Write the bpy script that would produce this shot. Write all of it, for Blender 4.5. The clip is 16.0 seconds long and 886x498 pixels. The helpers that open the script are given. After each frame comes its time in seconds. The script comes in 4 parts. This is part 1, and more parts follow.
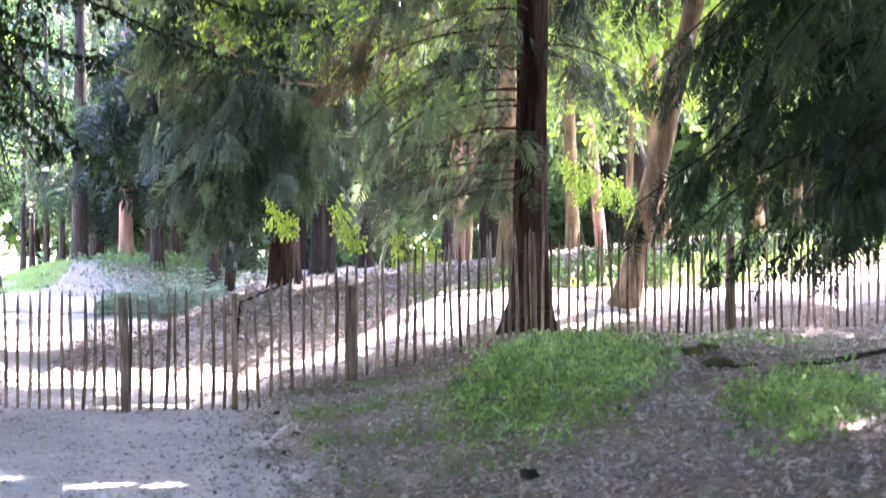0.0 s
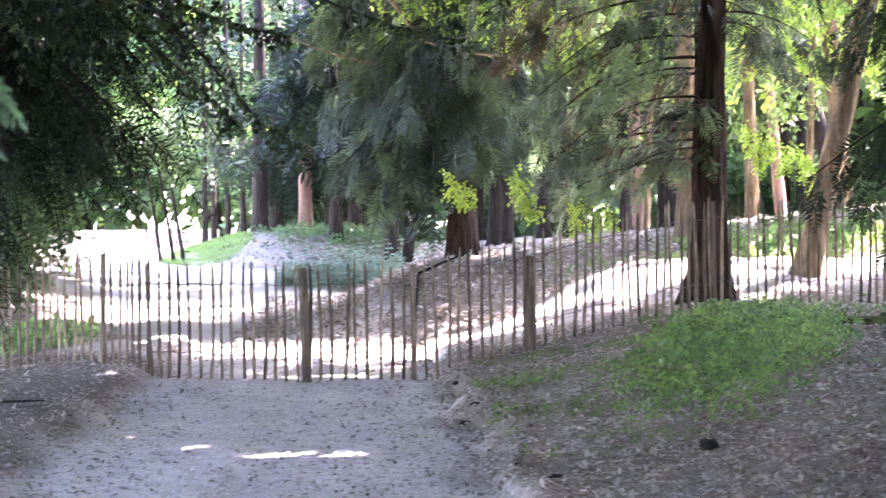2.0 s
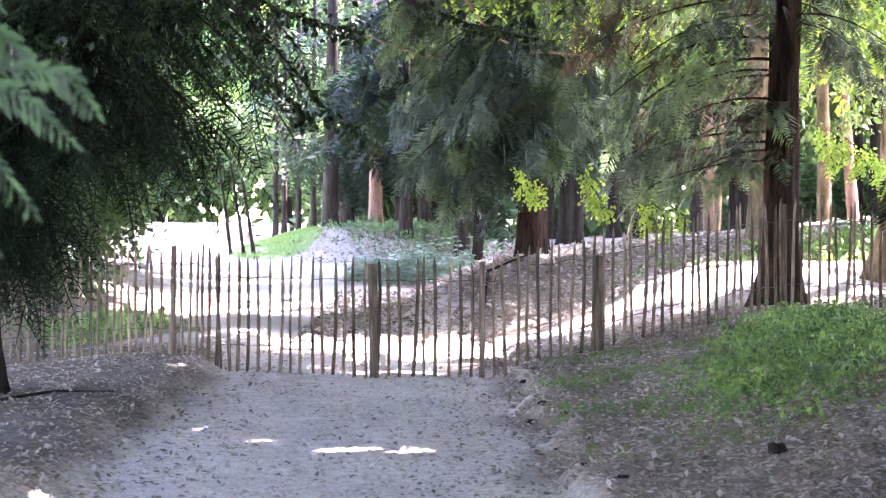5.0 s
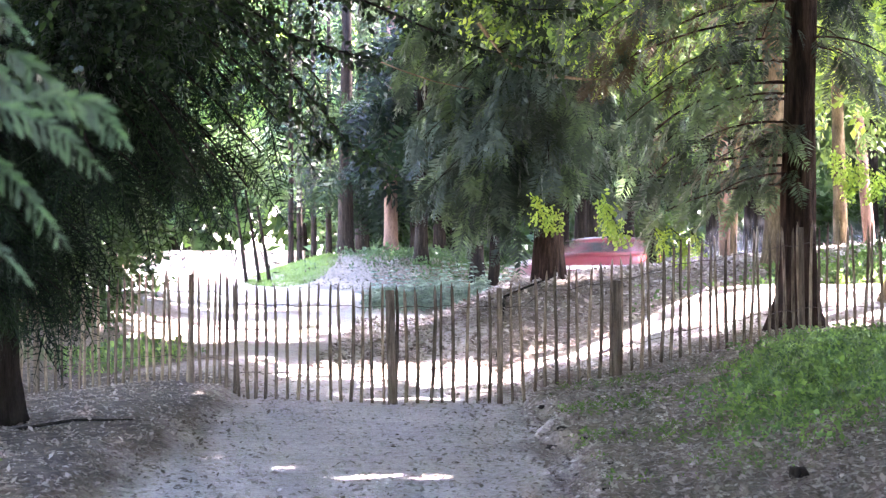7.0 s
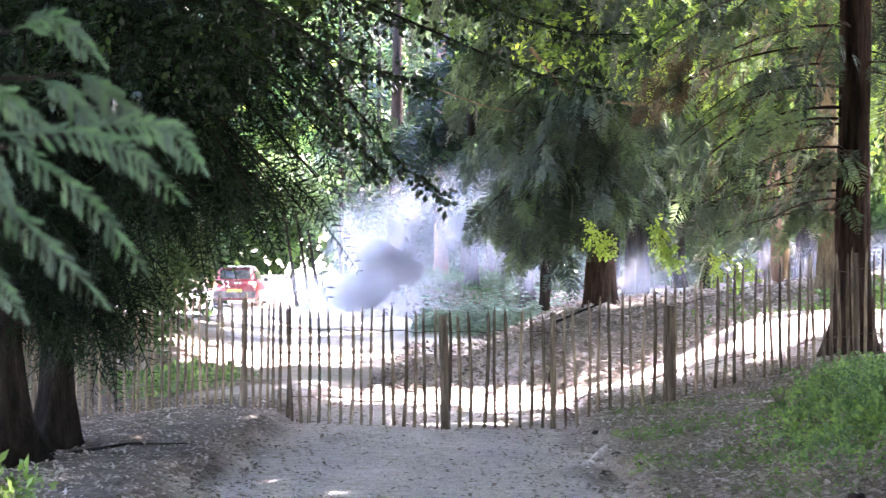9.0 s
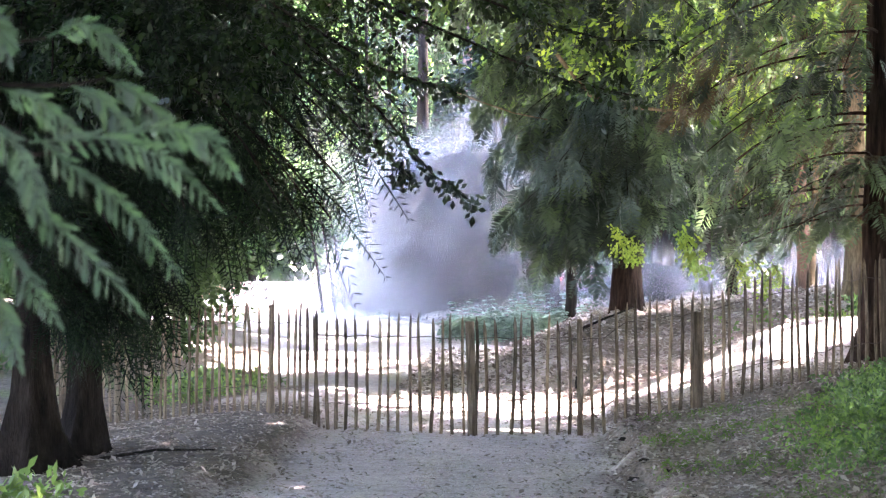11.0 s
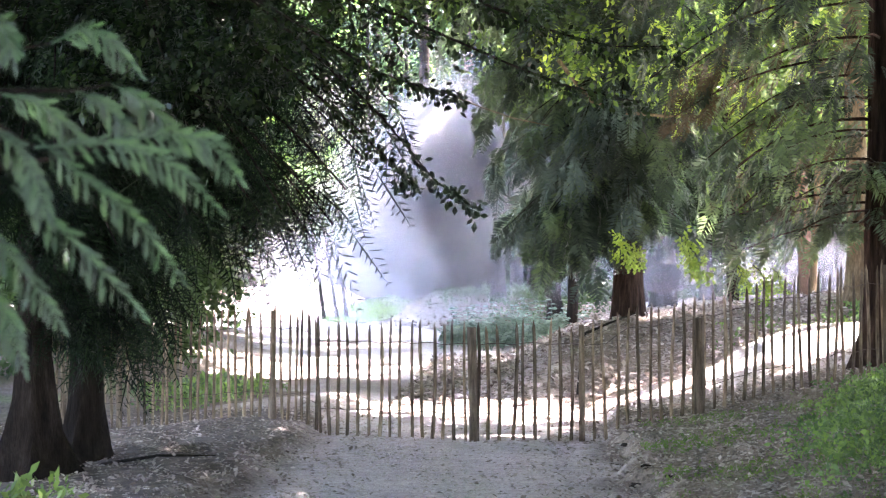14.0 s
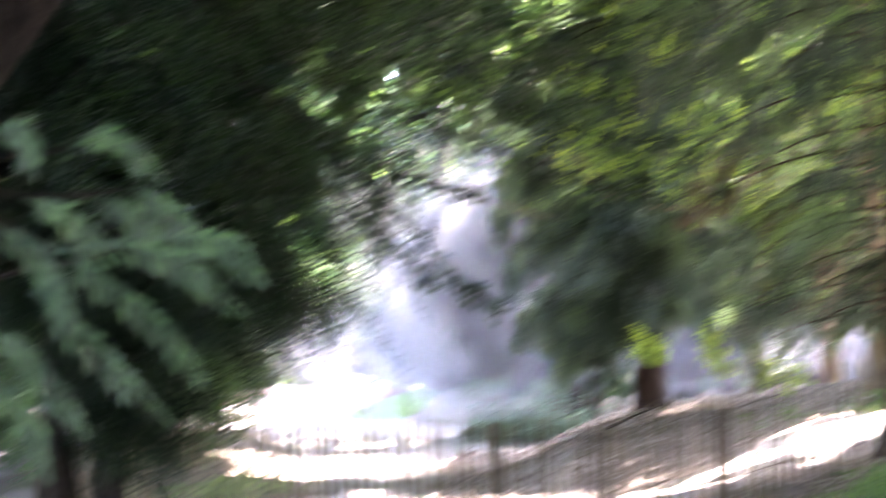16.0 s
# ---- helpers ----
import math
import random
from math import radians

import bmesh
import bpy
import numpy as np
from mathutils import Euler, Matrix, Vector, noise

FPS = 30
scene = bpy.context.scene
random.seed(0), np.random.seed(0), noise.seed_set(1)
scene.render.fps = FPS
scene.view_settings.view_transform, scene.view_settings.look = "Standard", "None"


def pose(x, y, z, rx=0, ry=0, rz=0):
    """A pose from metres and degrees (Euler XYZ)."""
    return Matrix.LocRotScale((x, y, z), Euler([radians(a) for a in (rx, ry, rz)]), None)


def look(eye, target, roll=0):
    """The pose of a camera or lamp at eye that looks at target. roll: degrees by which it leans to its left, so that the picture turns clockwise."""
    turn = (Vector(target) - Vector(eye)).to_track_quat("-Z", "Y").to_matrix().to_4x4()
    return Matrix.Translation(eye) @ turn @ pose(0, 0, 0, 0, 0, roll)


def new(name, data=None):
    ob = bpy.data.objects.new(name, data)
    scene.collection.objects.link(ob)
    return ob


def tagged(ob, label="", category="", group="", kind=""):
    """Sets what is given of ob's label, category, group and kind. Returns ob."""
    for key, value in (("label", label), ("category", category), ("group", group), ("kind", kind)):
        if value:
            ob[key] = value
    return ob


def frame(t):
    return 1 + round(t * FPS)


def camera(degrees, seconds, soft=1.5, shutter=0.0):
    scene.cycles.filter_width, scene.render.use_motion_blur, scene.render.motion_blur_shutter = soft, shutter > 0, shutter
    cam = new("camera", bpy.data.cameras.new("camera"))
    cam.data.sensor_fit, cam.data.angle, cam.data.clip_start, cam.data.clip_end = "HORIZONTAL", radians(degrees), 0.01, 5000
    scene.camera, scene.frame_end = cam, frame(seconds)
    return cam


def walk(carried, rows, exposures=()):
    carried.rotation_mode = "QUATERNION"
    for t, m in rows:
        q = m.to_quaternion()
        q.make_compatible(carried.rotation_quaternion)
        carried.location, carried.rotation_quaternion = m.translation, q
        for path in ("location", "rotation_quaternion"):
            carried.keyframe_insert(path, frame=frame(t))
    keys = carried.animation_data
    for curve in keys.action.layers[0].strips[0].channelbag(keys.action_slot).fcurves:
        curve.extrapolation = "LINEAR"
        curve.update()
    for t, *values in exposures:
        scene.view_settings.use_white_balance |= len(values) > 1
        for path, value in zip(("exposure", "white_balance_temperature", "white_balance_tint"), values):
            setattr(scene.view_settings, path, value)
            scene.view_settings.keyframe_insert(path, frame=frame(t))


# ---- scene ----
# Camera: hand-held on a long lens, turning slowly to the left.
cam = camera(24.0, 16.0, soft=1.25, shutter=1.0)
cam.data.dof.use_dof, cam.data.dof.focus_distance, cam.data.dof.aperture_fstop = True, 23.0, 8.0
# seconds, sideways metres, yaw, pitch, roll
PATH = [
    (0.0, .03, -7.27, .14, .15), (0.2, .03, -7.25, -.25, .25), (0.5, .03, -7.11, -.59, .37), (1.0, .03, -5.35, -.64, .59), (1.5, .03, -3.81, -.57, .42),
    (2.0, .03, -2.39, -.65, .52), (2.5, .03, -1.98, -.84, .33), (3.0, .03, -1.53, -.70, -.29), (3.5, .03, -1.28, -.89, -.55), (4.0, .025, -1.11, -.88, -.94),
    (4.2, .025, -.83, -.86, -.90), (6.3, .01, -.33, -.29, -.2), (6.5, .005, -.24, -.20, -.17), (7.0, 0, 0, 0, 0), (7.5, -.01, .25, .20, -.16),
    (8.0, -.02, .97, .32, -.11), (8.5, -.035, 1.20, .53, .13), (9.0, -.045, 1.46, .68, -.12), (9.5, -.05, 1.92, .75, -.42), (9.7, -.05, 2.0, .78, -.4),
    (12.0, -.065, 2.22, .97, -.01), (12.5, -.065, 2.17, 1.25, -.12), (13.0, -.065, 2.26, .94, -.12), (13.5, -.065, 2.31, .98, -.12), (14.0, -.065, 2.24, 1.01, -.12),
    (14.5, -.065, 2.43, .98, -.04), (15.0, -.065, 2.52, .90, .10), (15.3, -.065, 2.62, 1.05, 0), (15.5, -.065, 2.84, 1.97, -.29), (15.6, -.065, 3.3, 2.2, -.1),
    (15.7, -.065, 4.3, 2.17, 0), (15.8, -.065, 4.4, 2.55, .3), (15.9, -.065, 3.95, 3.1, .6), (16.0, -.065, 2.83, 3.67, .9), (16.1, -.065, 1.7, 4.1, 1.1),
]
walk(cam, [(t, pose(dx, 0, 1.6, 90 + p, r, y + math.degrees(dx / 23))) for t, dx, y, p, r in PATH], exposures=((0, 6.4, 6250, 39), (4, 6.4, 6300, 39), (7, 6.25, 6400, 36), (16, 6.1, 6700, 32)))
# ---- light ----
SUN = Vector((.62, .38, 1.0)).normalized()
world = bpy.data.worlds.new("sky")
scene.world = world
world.use_nodes = True
sky = world.node_tree.nodes.new("ShaderNodeTexSky")
sky.sky_type, sky.sun_disc = "NISHITA", False
sky.sun_elevation, sky.sun_rotation = math.asin(SUN.z), math.atan2(SUN.x, SUN.y)
back = world.node_tree.nodes["Background"]
back.inputs["Strength"].default_value = .15
world.node_tree.links.new(sky.outputs[0], back.inputs[0])
sun = new("sun", bpy.data.lights.new("sun", "SUN"))
sun.data.energy, sun.data.angle, sun.data.color = 2.6, radians(.6), (1, .95, .86)
sun.matrix_world = look(SUN * 60, (0, 0, 0))


# ---- materials ----
def material(name, build):
    m = bpy.data.materials.new(name)
    m.use_nodes = True
    nt = m.node_tree
    nt.nodes.clear()
    out = nt.nodes.new("ShaderNodeOutputMaterial")

    def node(kind, **kw):
        n = nt.nodes.new(kind)
        for k, v in kw.items():
            if k in n.inputs:
                sock = n.inputs[k]
                if isinstance(v, bpy.types.NodeSocket):
                    nt.links.new(v, sock)
                else:
                    sock.default_value = v
            else:
                setattr(n, k, v)
        return n

    def ramp(fac, *stops):
        r = node("ShaderNodeValToRGB", Fac=fac)
        el = r.color_ramp.elements
        while len(el) < len(stops):
            el.new(.5)
        for e, (p, c) in zip(el, stops):
            e.position, e.color = p, (*c, 1)
        return r.outputs[0]

    def mix(fac, a, b, mode="MIX"):
        n = nt.nodes.new("ShaderNodeMix")
        n.data_type, n.blend_type = "RGBA", mode
        for sock, v in ((n.inputs[0], fac), (n.inputs[6], a), (n.inputs[7], b)):
            if isinstance(v, bpy.types.NodeSocket):
                nt.links.new(v, sock)
            else:
                sock.default_value = v if isinstance(v, (int, float)) else (*v, 1)
        return n.outputs[2]

    def noise_at(scale, detail=4, vec=None, stretch=None):
        v = vec or node("ShaderNodeNewGeometry").outputs["Position"]
        if stretch:
            v = node("ShaderNodeVectorMath", operation="MULTIPLY")
            nt.links.new(vec or node("ShaderNodeNewGeometry").outputs["Position"], v.inputs[0])
            v.inputs[1].default_value = stretch
            v = v.outputs[0]
        return node("ShaderNodeTexNoise", Vector=v, Scale=scale, Detail=detail).outputs["Fac"]

    shader = build(node, ramp, mix, noise_at)
    nt.links.new(shader, out.inputs[0])
    return m


def leafy(name, dark, light, through_colour, gloss=.45, spread=1.0, sheen=.3):
    """Leaves: some light passes through; each leaf and each stretch of the crown has its own tint."""
    def build(node, ramp, mix, noise_at):
        isle = node("ShaderNodeNewGeometry").outputs["Random Per Island"]
        own = node("ShaderNodeAttribute", attribute_name="tint").outputs["Fac"]
        col = mix(own, dark, mix(isle, light, through_colour))
        col = mix(ramp(noise_at(1.1), (.4, (0, 0, 0)), (.7, (spread, spread, spread))), col, mix(own, dark, light))
        d = node("ShaderNodeBsdfPrincipled", Roughness=gloss)
        d.inputs["Specular IOR Level"].default_value = sheen
        col_in = d.inputs["Base Color"]
        d.id_data.links.new(col, col_in)
        t = node("ShaderNodeBsdfTranslucent")
        t.id_data.links.new(mix(own, light, through_colour), t.inputs[0])
        return join(node, d, t, .38)
    return material(name, build)


def join(node, a, b, fac):
    n = node("ShaderNodeMixShader", Fac=fac)
    n.id_data.links.new(a.outputs[0], n.inputs[1])
    n.id_data.links.new(b.outputs[0], n.inputs[2])
    return n.outputs[0]


def solid(name, stops, scale, rough=.8, bump=.3, stretch=None, fine=None, metal=0.0, dist=.01, per_object=0.0):
    """A surface with colour from noise at two scales and a fine relief."""
    def build(node, ramp, mix, noise_at):
        big = noise_at(scale, 6, stretch=stretch)
        small = noise_at(fine or scale * 9, 3, stretch=stretch)
        col = ramp(big, *stops)
        col = mix(.55, col, ramp(small, (.25, (.25, .25, .25)), (.75, (.95, .95, .95))), "OVERLAY")
        if per_object:
            r = node("ShaderNodeObjectInfo").outputs["Random"]
            col = mix(per_object, col, ramp(r, (0, (.15, .15, .15)), (1, (.9, .88, .82))), "OVERLAY")
        p = node("ShaderNodeBsdfPrincipled", Roughness=rough, Metallic=metal)
        p.inputs["Specular IOR Level"].default_value = .06
        p.id_data.links.new(col, p.inputs["Base Color"])
        total = node("ShaderNodeMath", operation="ADD")
        p.id_data.links.new(big, total.inputs[0])
        p.id_data.links.new(small, total.inputs[1])
        b = node("ShaderNodeBump", Strength=bump, Distance=dist, Height=total.outputs[0])
        p.id_data.links.new(b.outputs[0], p.inputs["Normal"])
        return p.outputs[0]
    return material(name, build)


BARK_RED = solid("dark_red_bark", ((.3, (.011, .007, .0055)), (.5, (.03, .019, .014)), (.75, (.07, .045, .033))), 5, .9, .9, (3, 3, .35), 30, dist=.03)
BARK_PALE = solid("pale_bark", ((.3, (.06, .046, .03)), (.55, (.15, .115, .072)), (.8, (.29, .23, .15))), 4, .85, .6, (2, 2, .5), 28, dist=.02)
# dark bark, taken near black in place of the boughs' shade
BARK_DARK = solid("shade_darkened_bark", ((.3, (.007, .006, .005)), (.6, (.02, .016, .013)), (.8, (.042, .036, .03))), 5, .9, .7, (3, 3, .4), 30, dist=.02)
BARK_FAR = solid("pinkish_bark", ((.3, (.08, .05, .04)), (.6, (.16, .105, .08)), (.8, (.24, .17, .13))), 3, .9, .4, (2, 2, .4), 20, dist=.02)
PALING = solid("weathered_chestnut", ((.3, (.06, .048, .036)), (.5, (.135, .108, .078)), (.75, (.26, .215, .16))), 7, .85, .5, (6, 6, .6), 40, per_object=.75)
POST = solid("sawn_softwood_post", ((.3, (.065, .052, .038)), (.5, (.115, .092, .068)), (.75, (.18, .147, .11))), 6, .85, .4, (6, 6, .5), 40, per_object=.3)
WIRE = solid("rusty_wire", ((.3, (.05, .04, .035)), (.7, (.13, .10, .08))), 20, .6, .2, metal=.6)
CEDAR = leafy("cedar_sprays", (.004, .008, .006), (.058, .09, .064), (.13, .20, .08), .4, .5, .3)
# two darker copies of the cedar leaf, with shade put into the colour
CEDAR_SHADE = leafy("shaded_cedar_sprays", (.004, .008, .005), (.03, .052, .034), (.07, .12, .04), .5, .6, .2)
CEDAR_DARK = leafy("deep_shade_cedar_sprays", (.002, .005, .004), (.011, .02, .013), (.03, .055, .02), .55, .6, .1)
# paler copy of the cedar leaf, painting a lit patch of the crown
CEDAR_BLUE = leafy("lit_grey_green_sprays", (.015, .03, .025), (.13, .19, .16), (.22, .31, .20))
NEAR_SPRAY = leafy("near_cedar_sprays", (.012, .032, .019), (.07, .125, .082), (.13, .29, .075), .38, .6, .6)
BROWN_SPRAY = leafy("browned_sprays", (.035, .03, .017), (.09, .068, .04), (.14, .125, .05))
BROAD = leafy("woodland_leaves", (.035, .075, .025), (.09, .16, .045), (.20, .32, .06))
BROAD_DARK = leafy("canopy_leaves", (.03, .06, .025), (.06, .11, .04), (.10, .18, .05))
# fresh leaves whose colour is raised to hold the sun's brightness
BRIGHT = leafy("fresh_sunlit_leaves", (.16, .28, .04), (.30, .46, .07), (.55, .70, .12))
HOLLY = leafy("holly_leaves", (.004, .010, .005), (.014, .03, .012), (.045, .085, .02), .3, 1.0, .25)
WEED = leafy("ground_plants", (.03, .07, .03), (.12, .21, .075), (.30, .48, .09), .4, .7, .5)
NETTLE = leafy("dusty_nettles", (.10, .16, .11), (.22, .30, .23), (.30, .40, .28))
GRASS = leafy("grass_blades", (.06, .12, .03), (.13, .22, .05), (.22, .32, .07))
LITTER = leafy("dead_leaf", (.045, .033, .026), (.30, .24, .195), (.64, .57, .51), .7, .4, .1)
STONE = solid("chalk_stone", ((.3, (.22, .19, .175)), (.5, (.36, .32, .295)), (.7, (.55, .51, .48))), 14, .9, .4)
MOSS = solid("mossy_wood", ((.3, (.04, .033, .022)), (.5, (.075, .075, .03)), (.75, (.13, .16, .045))), 6, .95, .8, dist=.02)
WALL = solid("low_bank_wall", ((.3, (.32, .19, .13)), (.5, (.5, .34, .25)), (.75, (.7, .58, .48))), 1.6, .9, .4, (1, 1, 3))


def soil(node, ramp, mix, noise_at):
    att = node("ShaderNodeAttribute", attribute_name="cover").outputs["Color"]
    sep = node("ShaderNodeSeparateColor", Color=att)
    dusty, grassy, litter = sep.outputs[0], sep.outputs[1], sep.outputs[2]
    n1, n2, n3 = noise_at(.8, 5), noise_at(7, 6), noise_at(34, 4)
    earth = ramp(n2, (.3, (.045, .035, .028)), (.55, (.11, .087, .07)), (.75, (.20, .165, .14)))
    track = mix(.4, ramp(n2, (.3, (.38, .315, .285)), (.7, (.62, .545, .51))), ramp(n3, (.35, (.22, .18, .165)), (.65, (.74, .67, .64))))
    leaf = mix(.6, ramp(n2, (.35, (.085, .066, .05)), (.6, (.21, .165, .128)), (.75, (.36, .30, .245))), ramp(n3, (.35, (.045, .035, .027)), (.65, (.38, .31, .25))))
    turf = ramp(n3, (.3, (.06, .10, .025)), (.7, (.17, .25, .06)))
    wob = node("ShaderNodeMath", operation="MULTIPLY_ADD")
    col = mix(litter, earth, leaf)
    wob.id_data.links.new(n2, wob.inputs[0])
    wob.inputs[1].default_value = .5
    wob.inputs[2].default_value = -.25
    add = node("ShaderNodeMath", operation="ADD", use_clamp=True)
    add.id_data.links.new(dusty, add.inputs[0])
    add.id_data.links.new(wob.outputs[0], add.inputs[1])
    keep = node("ShaderNodeMath", operation="MULTIPLY")
    keep.id_data.links.new(add.outputs[0], keep.inputs[0])
    keep.id_data.links.new(ramp(dusty, (.02, (0, 0, 0)), (.15, (1, 1, 1))), keep.inputs[1])
    col = mix(keep.outputs[0], col, track)
    col = mix(grassy, col, turf)
    col = mix(.35, col, ramp(n1, (.3, (.35, .35, .35)), (.7, (.7, .68, .66))), "OVERLAY")
    p = node("ShaderNodeBsdfPrincipled", Roughness=.95)
    p.id_data.links.new(col, p.inputs["Base Color"])
    total = node("ShaderNodeMath", operation="ADD")
    p.id_data.links.new(n2, total.inputs[0])
    p.id_data.links.new(n3, total.inputs[1])
    b = node("ShaderNodeBump", Strength=.9, Distance=.035, Height=total.outputs[0])
    p.id_data.links.new(b.outputs[0], p.inputs["Normal"])
    return p.outputs[0]


SOIL = material("woodland_soil", soil)


# ---- mesh helpers ----
rng = np.random.default_rng(7)


def link_mesh(name, verts, faces, mat, parent=None, label="", smooth=False, tint=None):
    """One mesh object from arrays; faces all have the same number of corners, or come as a list of lists."""
    me = bpy.data.meshes.new(name)
    if isinstance(faces, np.ndarray):
        n, k = faces.shape
        me.vertices.add(len(verts))
        me.vertices.foreach_set("co", np.asarray(verts, np.float32).ravel())
        me.loops.add(n * k)
        me.loops.foreach_set("vertex_index", faces.astype(np.int32).ravel())
        me.polygons.add(n)
        me.polygons.foreach_set("loop_start", np.arange(0, n * k, k, dtype=np.int32))
        me.update(calc_edges=True)
    else:
        me.from_pydata([tuple(v) for v in verts], [], faces)
    me.materials.append(mat)
    if tint is not None:
        me.attributes.new("tint", "FLOAT", "POINT").data.foreach_set("value", tint.astype(np.float32))
    if smooth:
        me.polygons.foreach_set("use_smooth", [True] * len(me.polygons))
    ob = new(name, me)
    if parent:
        ob.parent = parent
    if label:
        ob["label"] = label
    return ob


def part(name, bm, mat, parent, label="", smooth=False):
    me = bpy.data.meshes.new(name)
    bm.to_mesh(me)
    bm.free()
    me.materials.append(mat)
    if smooth:
        me.polygons.foreach_set("use_smooth", [True] * len(me.polygons))
    ob = new(name, me)
    ob.parent = parent
    if label:
        ob["label"] = label
    return ob


def frames(direction, roll):
    """Rotation matrices whose x axis is the direction; roll turns them about it."""
    d = direction / np.linalg.norm(direction, axis=1, keepdims=True)
    up = np.tile([0., 0., 1.], (len(d), 1))
    side = np.cross(up, d)
    side /= np.maximum(np.linalg.norm(side, axis=1, keepdims=True), 1e-6)
    nrm = np.cross(d, side)
    c, s = np.cos(roll)[:, None], np.sin(roll)[:, None]
    return np.stack([d, c * side + s * nrm, -s * side + c * nrm], 2)


def scatter(shapes, place, direction, roll, size, tint=None):
    """Copies of small shapes (verts, quads), one per place, gathered into arrays for one mesh."""
    n = len(place)
    pick = rng.integers(0, len(shapes), n)
    R = frames(direction, roll) * size[:, None, None]
    V, F, T, base = [], [], [], 0
    tint = rng.uniform(size=n) if tint is None else tint
    for k, (v, f) in enumerate(shapes):
        idx = np.nonzero(pick == k)[0]
        if not len(idx):
            continue
        w = np.einsum("nij,vj->nvi", R[idx], v) + place[idx][:, None]
        V.append(w.reshape(-1, 3))
        F.append((f[None] + (base + np.arange(len(idx)) * len(v))[:, None, None]).reshape(-1, 4))
        T.append(np.repeat(tint[idx], len(v)))
        base += len(idx) * len(v)
    return np.concatenate(V), np.concatenate(F), np.concatenate(T)


def frond_shape(pairs, width, droop, seed, slim=.09, lobed=True):
    """A flat drooping spray one unit long: a stem with tapering leaflets on both sides, each with lobes."""
    r = np.random.default_rng(seed)
    V, F = [], []

    def blade(a, b, w, twist):
        a, b = np.array(a), np.array(b)
        d = (b - a) / np.linalg.norm(b - a)
        s = np.cross(d, [0, 0, 1.]); s /= np.linalg.norm(s)
        s = s * math.cos(twist) + np.array([0, 0, 1.]) * math.sin(twist)
        m = a + (b - a) * .45
        i = len(V)
        V.extend([a, m + s * w, b, m - s * w])
        F.append([i, i + 1, i + 2, i + 3])
    for k in range(pairs):
        t = (k + .5) / pairs
        x, z = t, -droop * t * t
        for sgn in (-1, 1):
            L = width * (1 - t) ** .7 * (.35 + .65 * min(1, t * 4)) * r.uniform(.75, 1.15) + .04
            tip = (x + L * r.uniform(.45, .8), sgn * L, z - droop * .5 * L + r.normal(0, .03))
            blade((x, 0, z), tip, slim * L ** .5 * r.uniform(.45, .7), r.normal(0, .18))
            if lobed and L > .12:
                for q in (.35, .65):
                    p = (x + (tip[0] - x) * q, tip[1] * q, z + (tip[2] - z) * q)
                    l2 = L * .42 * (1.2 - q)
                    blade(p, (p[0] + l2 * 1.1, p[1] + sgn * l2 * .15, p[2] - .12 * l2), slim * l2 ** .5 * .45, r.normal(0, .3))
                    blade(p, (p[0] - l2 * .1, p[1] + sgn * l2 * .9, p[2] - .12 * l2), slim * l2 ** .5 * .45, r.normal(0, .3))
    blade((0, 0, 0), (1.04, 0, -droop), .012, 0)
    return np.array(V), np.array(F)


FAN_FRONDS = [frond_shape(11, .40, d, 30 + i, .13, False) for i, d in enumerate((.15, .35, .5, .25))]
FINE_FRONDS = [frond_shape(10, .22, d, 20 + i, .05, False) for i, d in enumerate((.25, .5, .35))]
LEAF = (np.array([(0, 0, 0), (.5, .3, .06), (1, 0, -.05), (.5, -.3, .06)]), np.array([[0, 1, 2, 3]]))


def sprig_shape(leaves, seed, leaf=.35, spread=.5):
    """A twig end with several broad leaves."""
    r = np.random.default_rng(seed)
    V, F = [], []
    for k in range(leaves):
        p = np.array([r.uniform(.0, 1), r.normal(0, spread * .4), r.normal(0, spread * .35)])
        d = np.array([r.uniform(.2, 1), r.normal(0, .7), r.normal(-.25, .4)])
        d /= np.linalg.norm(d)
        s = np.cross(d, [r.normal(0, .4), r.normal(0, .4), 1]); s /= np.linalg.norm(s)
        n = np.cross(s, d)
        L = leaf * r.uniform(.7, 1.2)
        i = len(V)
        V.extend([p, p + d * L * .5 + s * L * .28 + n * L * .06, p + d * L, p + d * L * .5 - s * L * .28 + n * L * .06])
        F.append([i, i + 1, i + 2, i + 3])
    return np.array(V), np.array(F)


SPRIGS = [sprig_shape(9, 40 + i) for i in range(4)]
BIG_SPRIGS = [sprig_shape(5, 140 + i, .5, .7) for i in range(5)]
BIG_FRONDS = [frond_shape(6, .36, d, 150 + i, .2, False) for i, d in enumerate((.15, .35, .5))]


def tube(points, radii, sides, lobes=0, lobe_depth=0.0, seed=0, rough=.04):
    """Rings round a line of points: a trunk, limb or wire."""
    r = np.random.default_rng(seed)
    P = np.array(points, float)
    V, F = [], []
    phase = r.uniform(0, 6.28)
    for i, p in enumerate(P):
        d = P[min(i + 1, len(P) - 1)] - P[max(i - 1, 0)]
        d /= np.linalg.norm(d)
        a = np.cross(d, [0, 1, .1]); a /= np.linalg.norm(a)
        b = np.cross(d, a)
        for k in range(sides):
            q = 2 * math.pi * k / sides
            flare = lobe_depth[i] if isinstance(lobe_depth, (list, np.ndarray)) else lobe_depth
            w = radii[i] * (1 + flare * (.5 + .5 * math.cos(lobes * q + phase)) ** 2 + r.normal(0, rough))
            V.append(p + a * math.cos(q) * w + b * math.sin(q) * w)
    n = len(P)
    for i in range(n - 1):
        for k in range(sides):
            k2 = (k + 1) % sides
            F.append([i * sides + k, i * sides + k2, (i + 1) * sides + k2, (i + 1) * sides + k])
    return np.array(V), np.array(F)


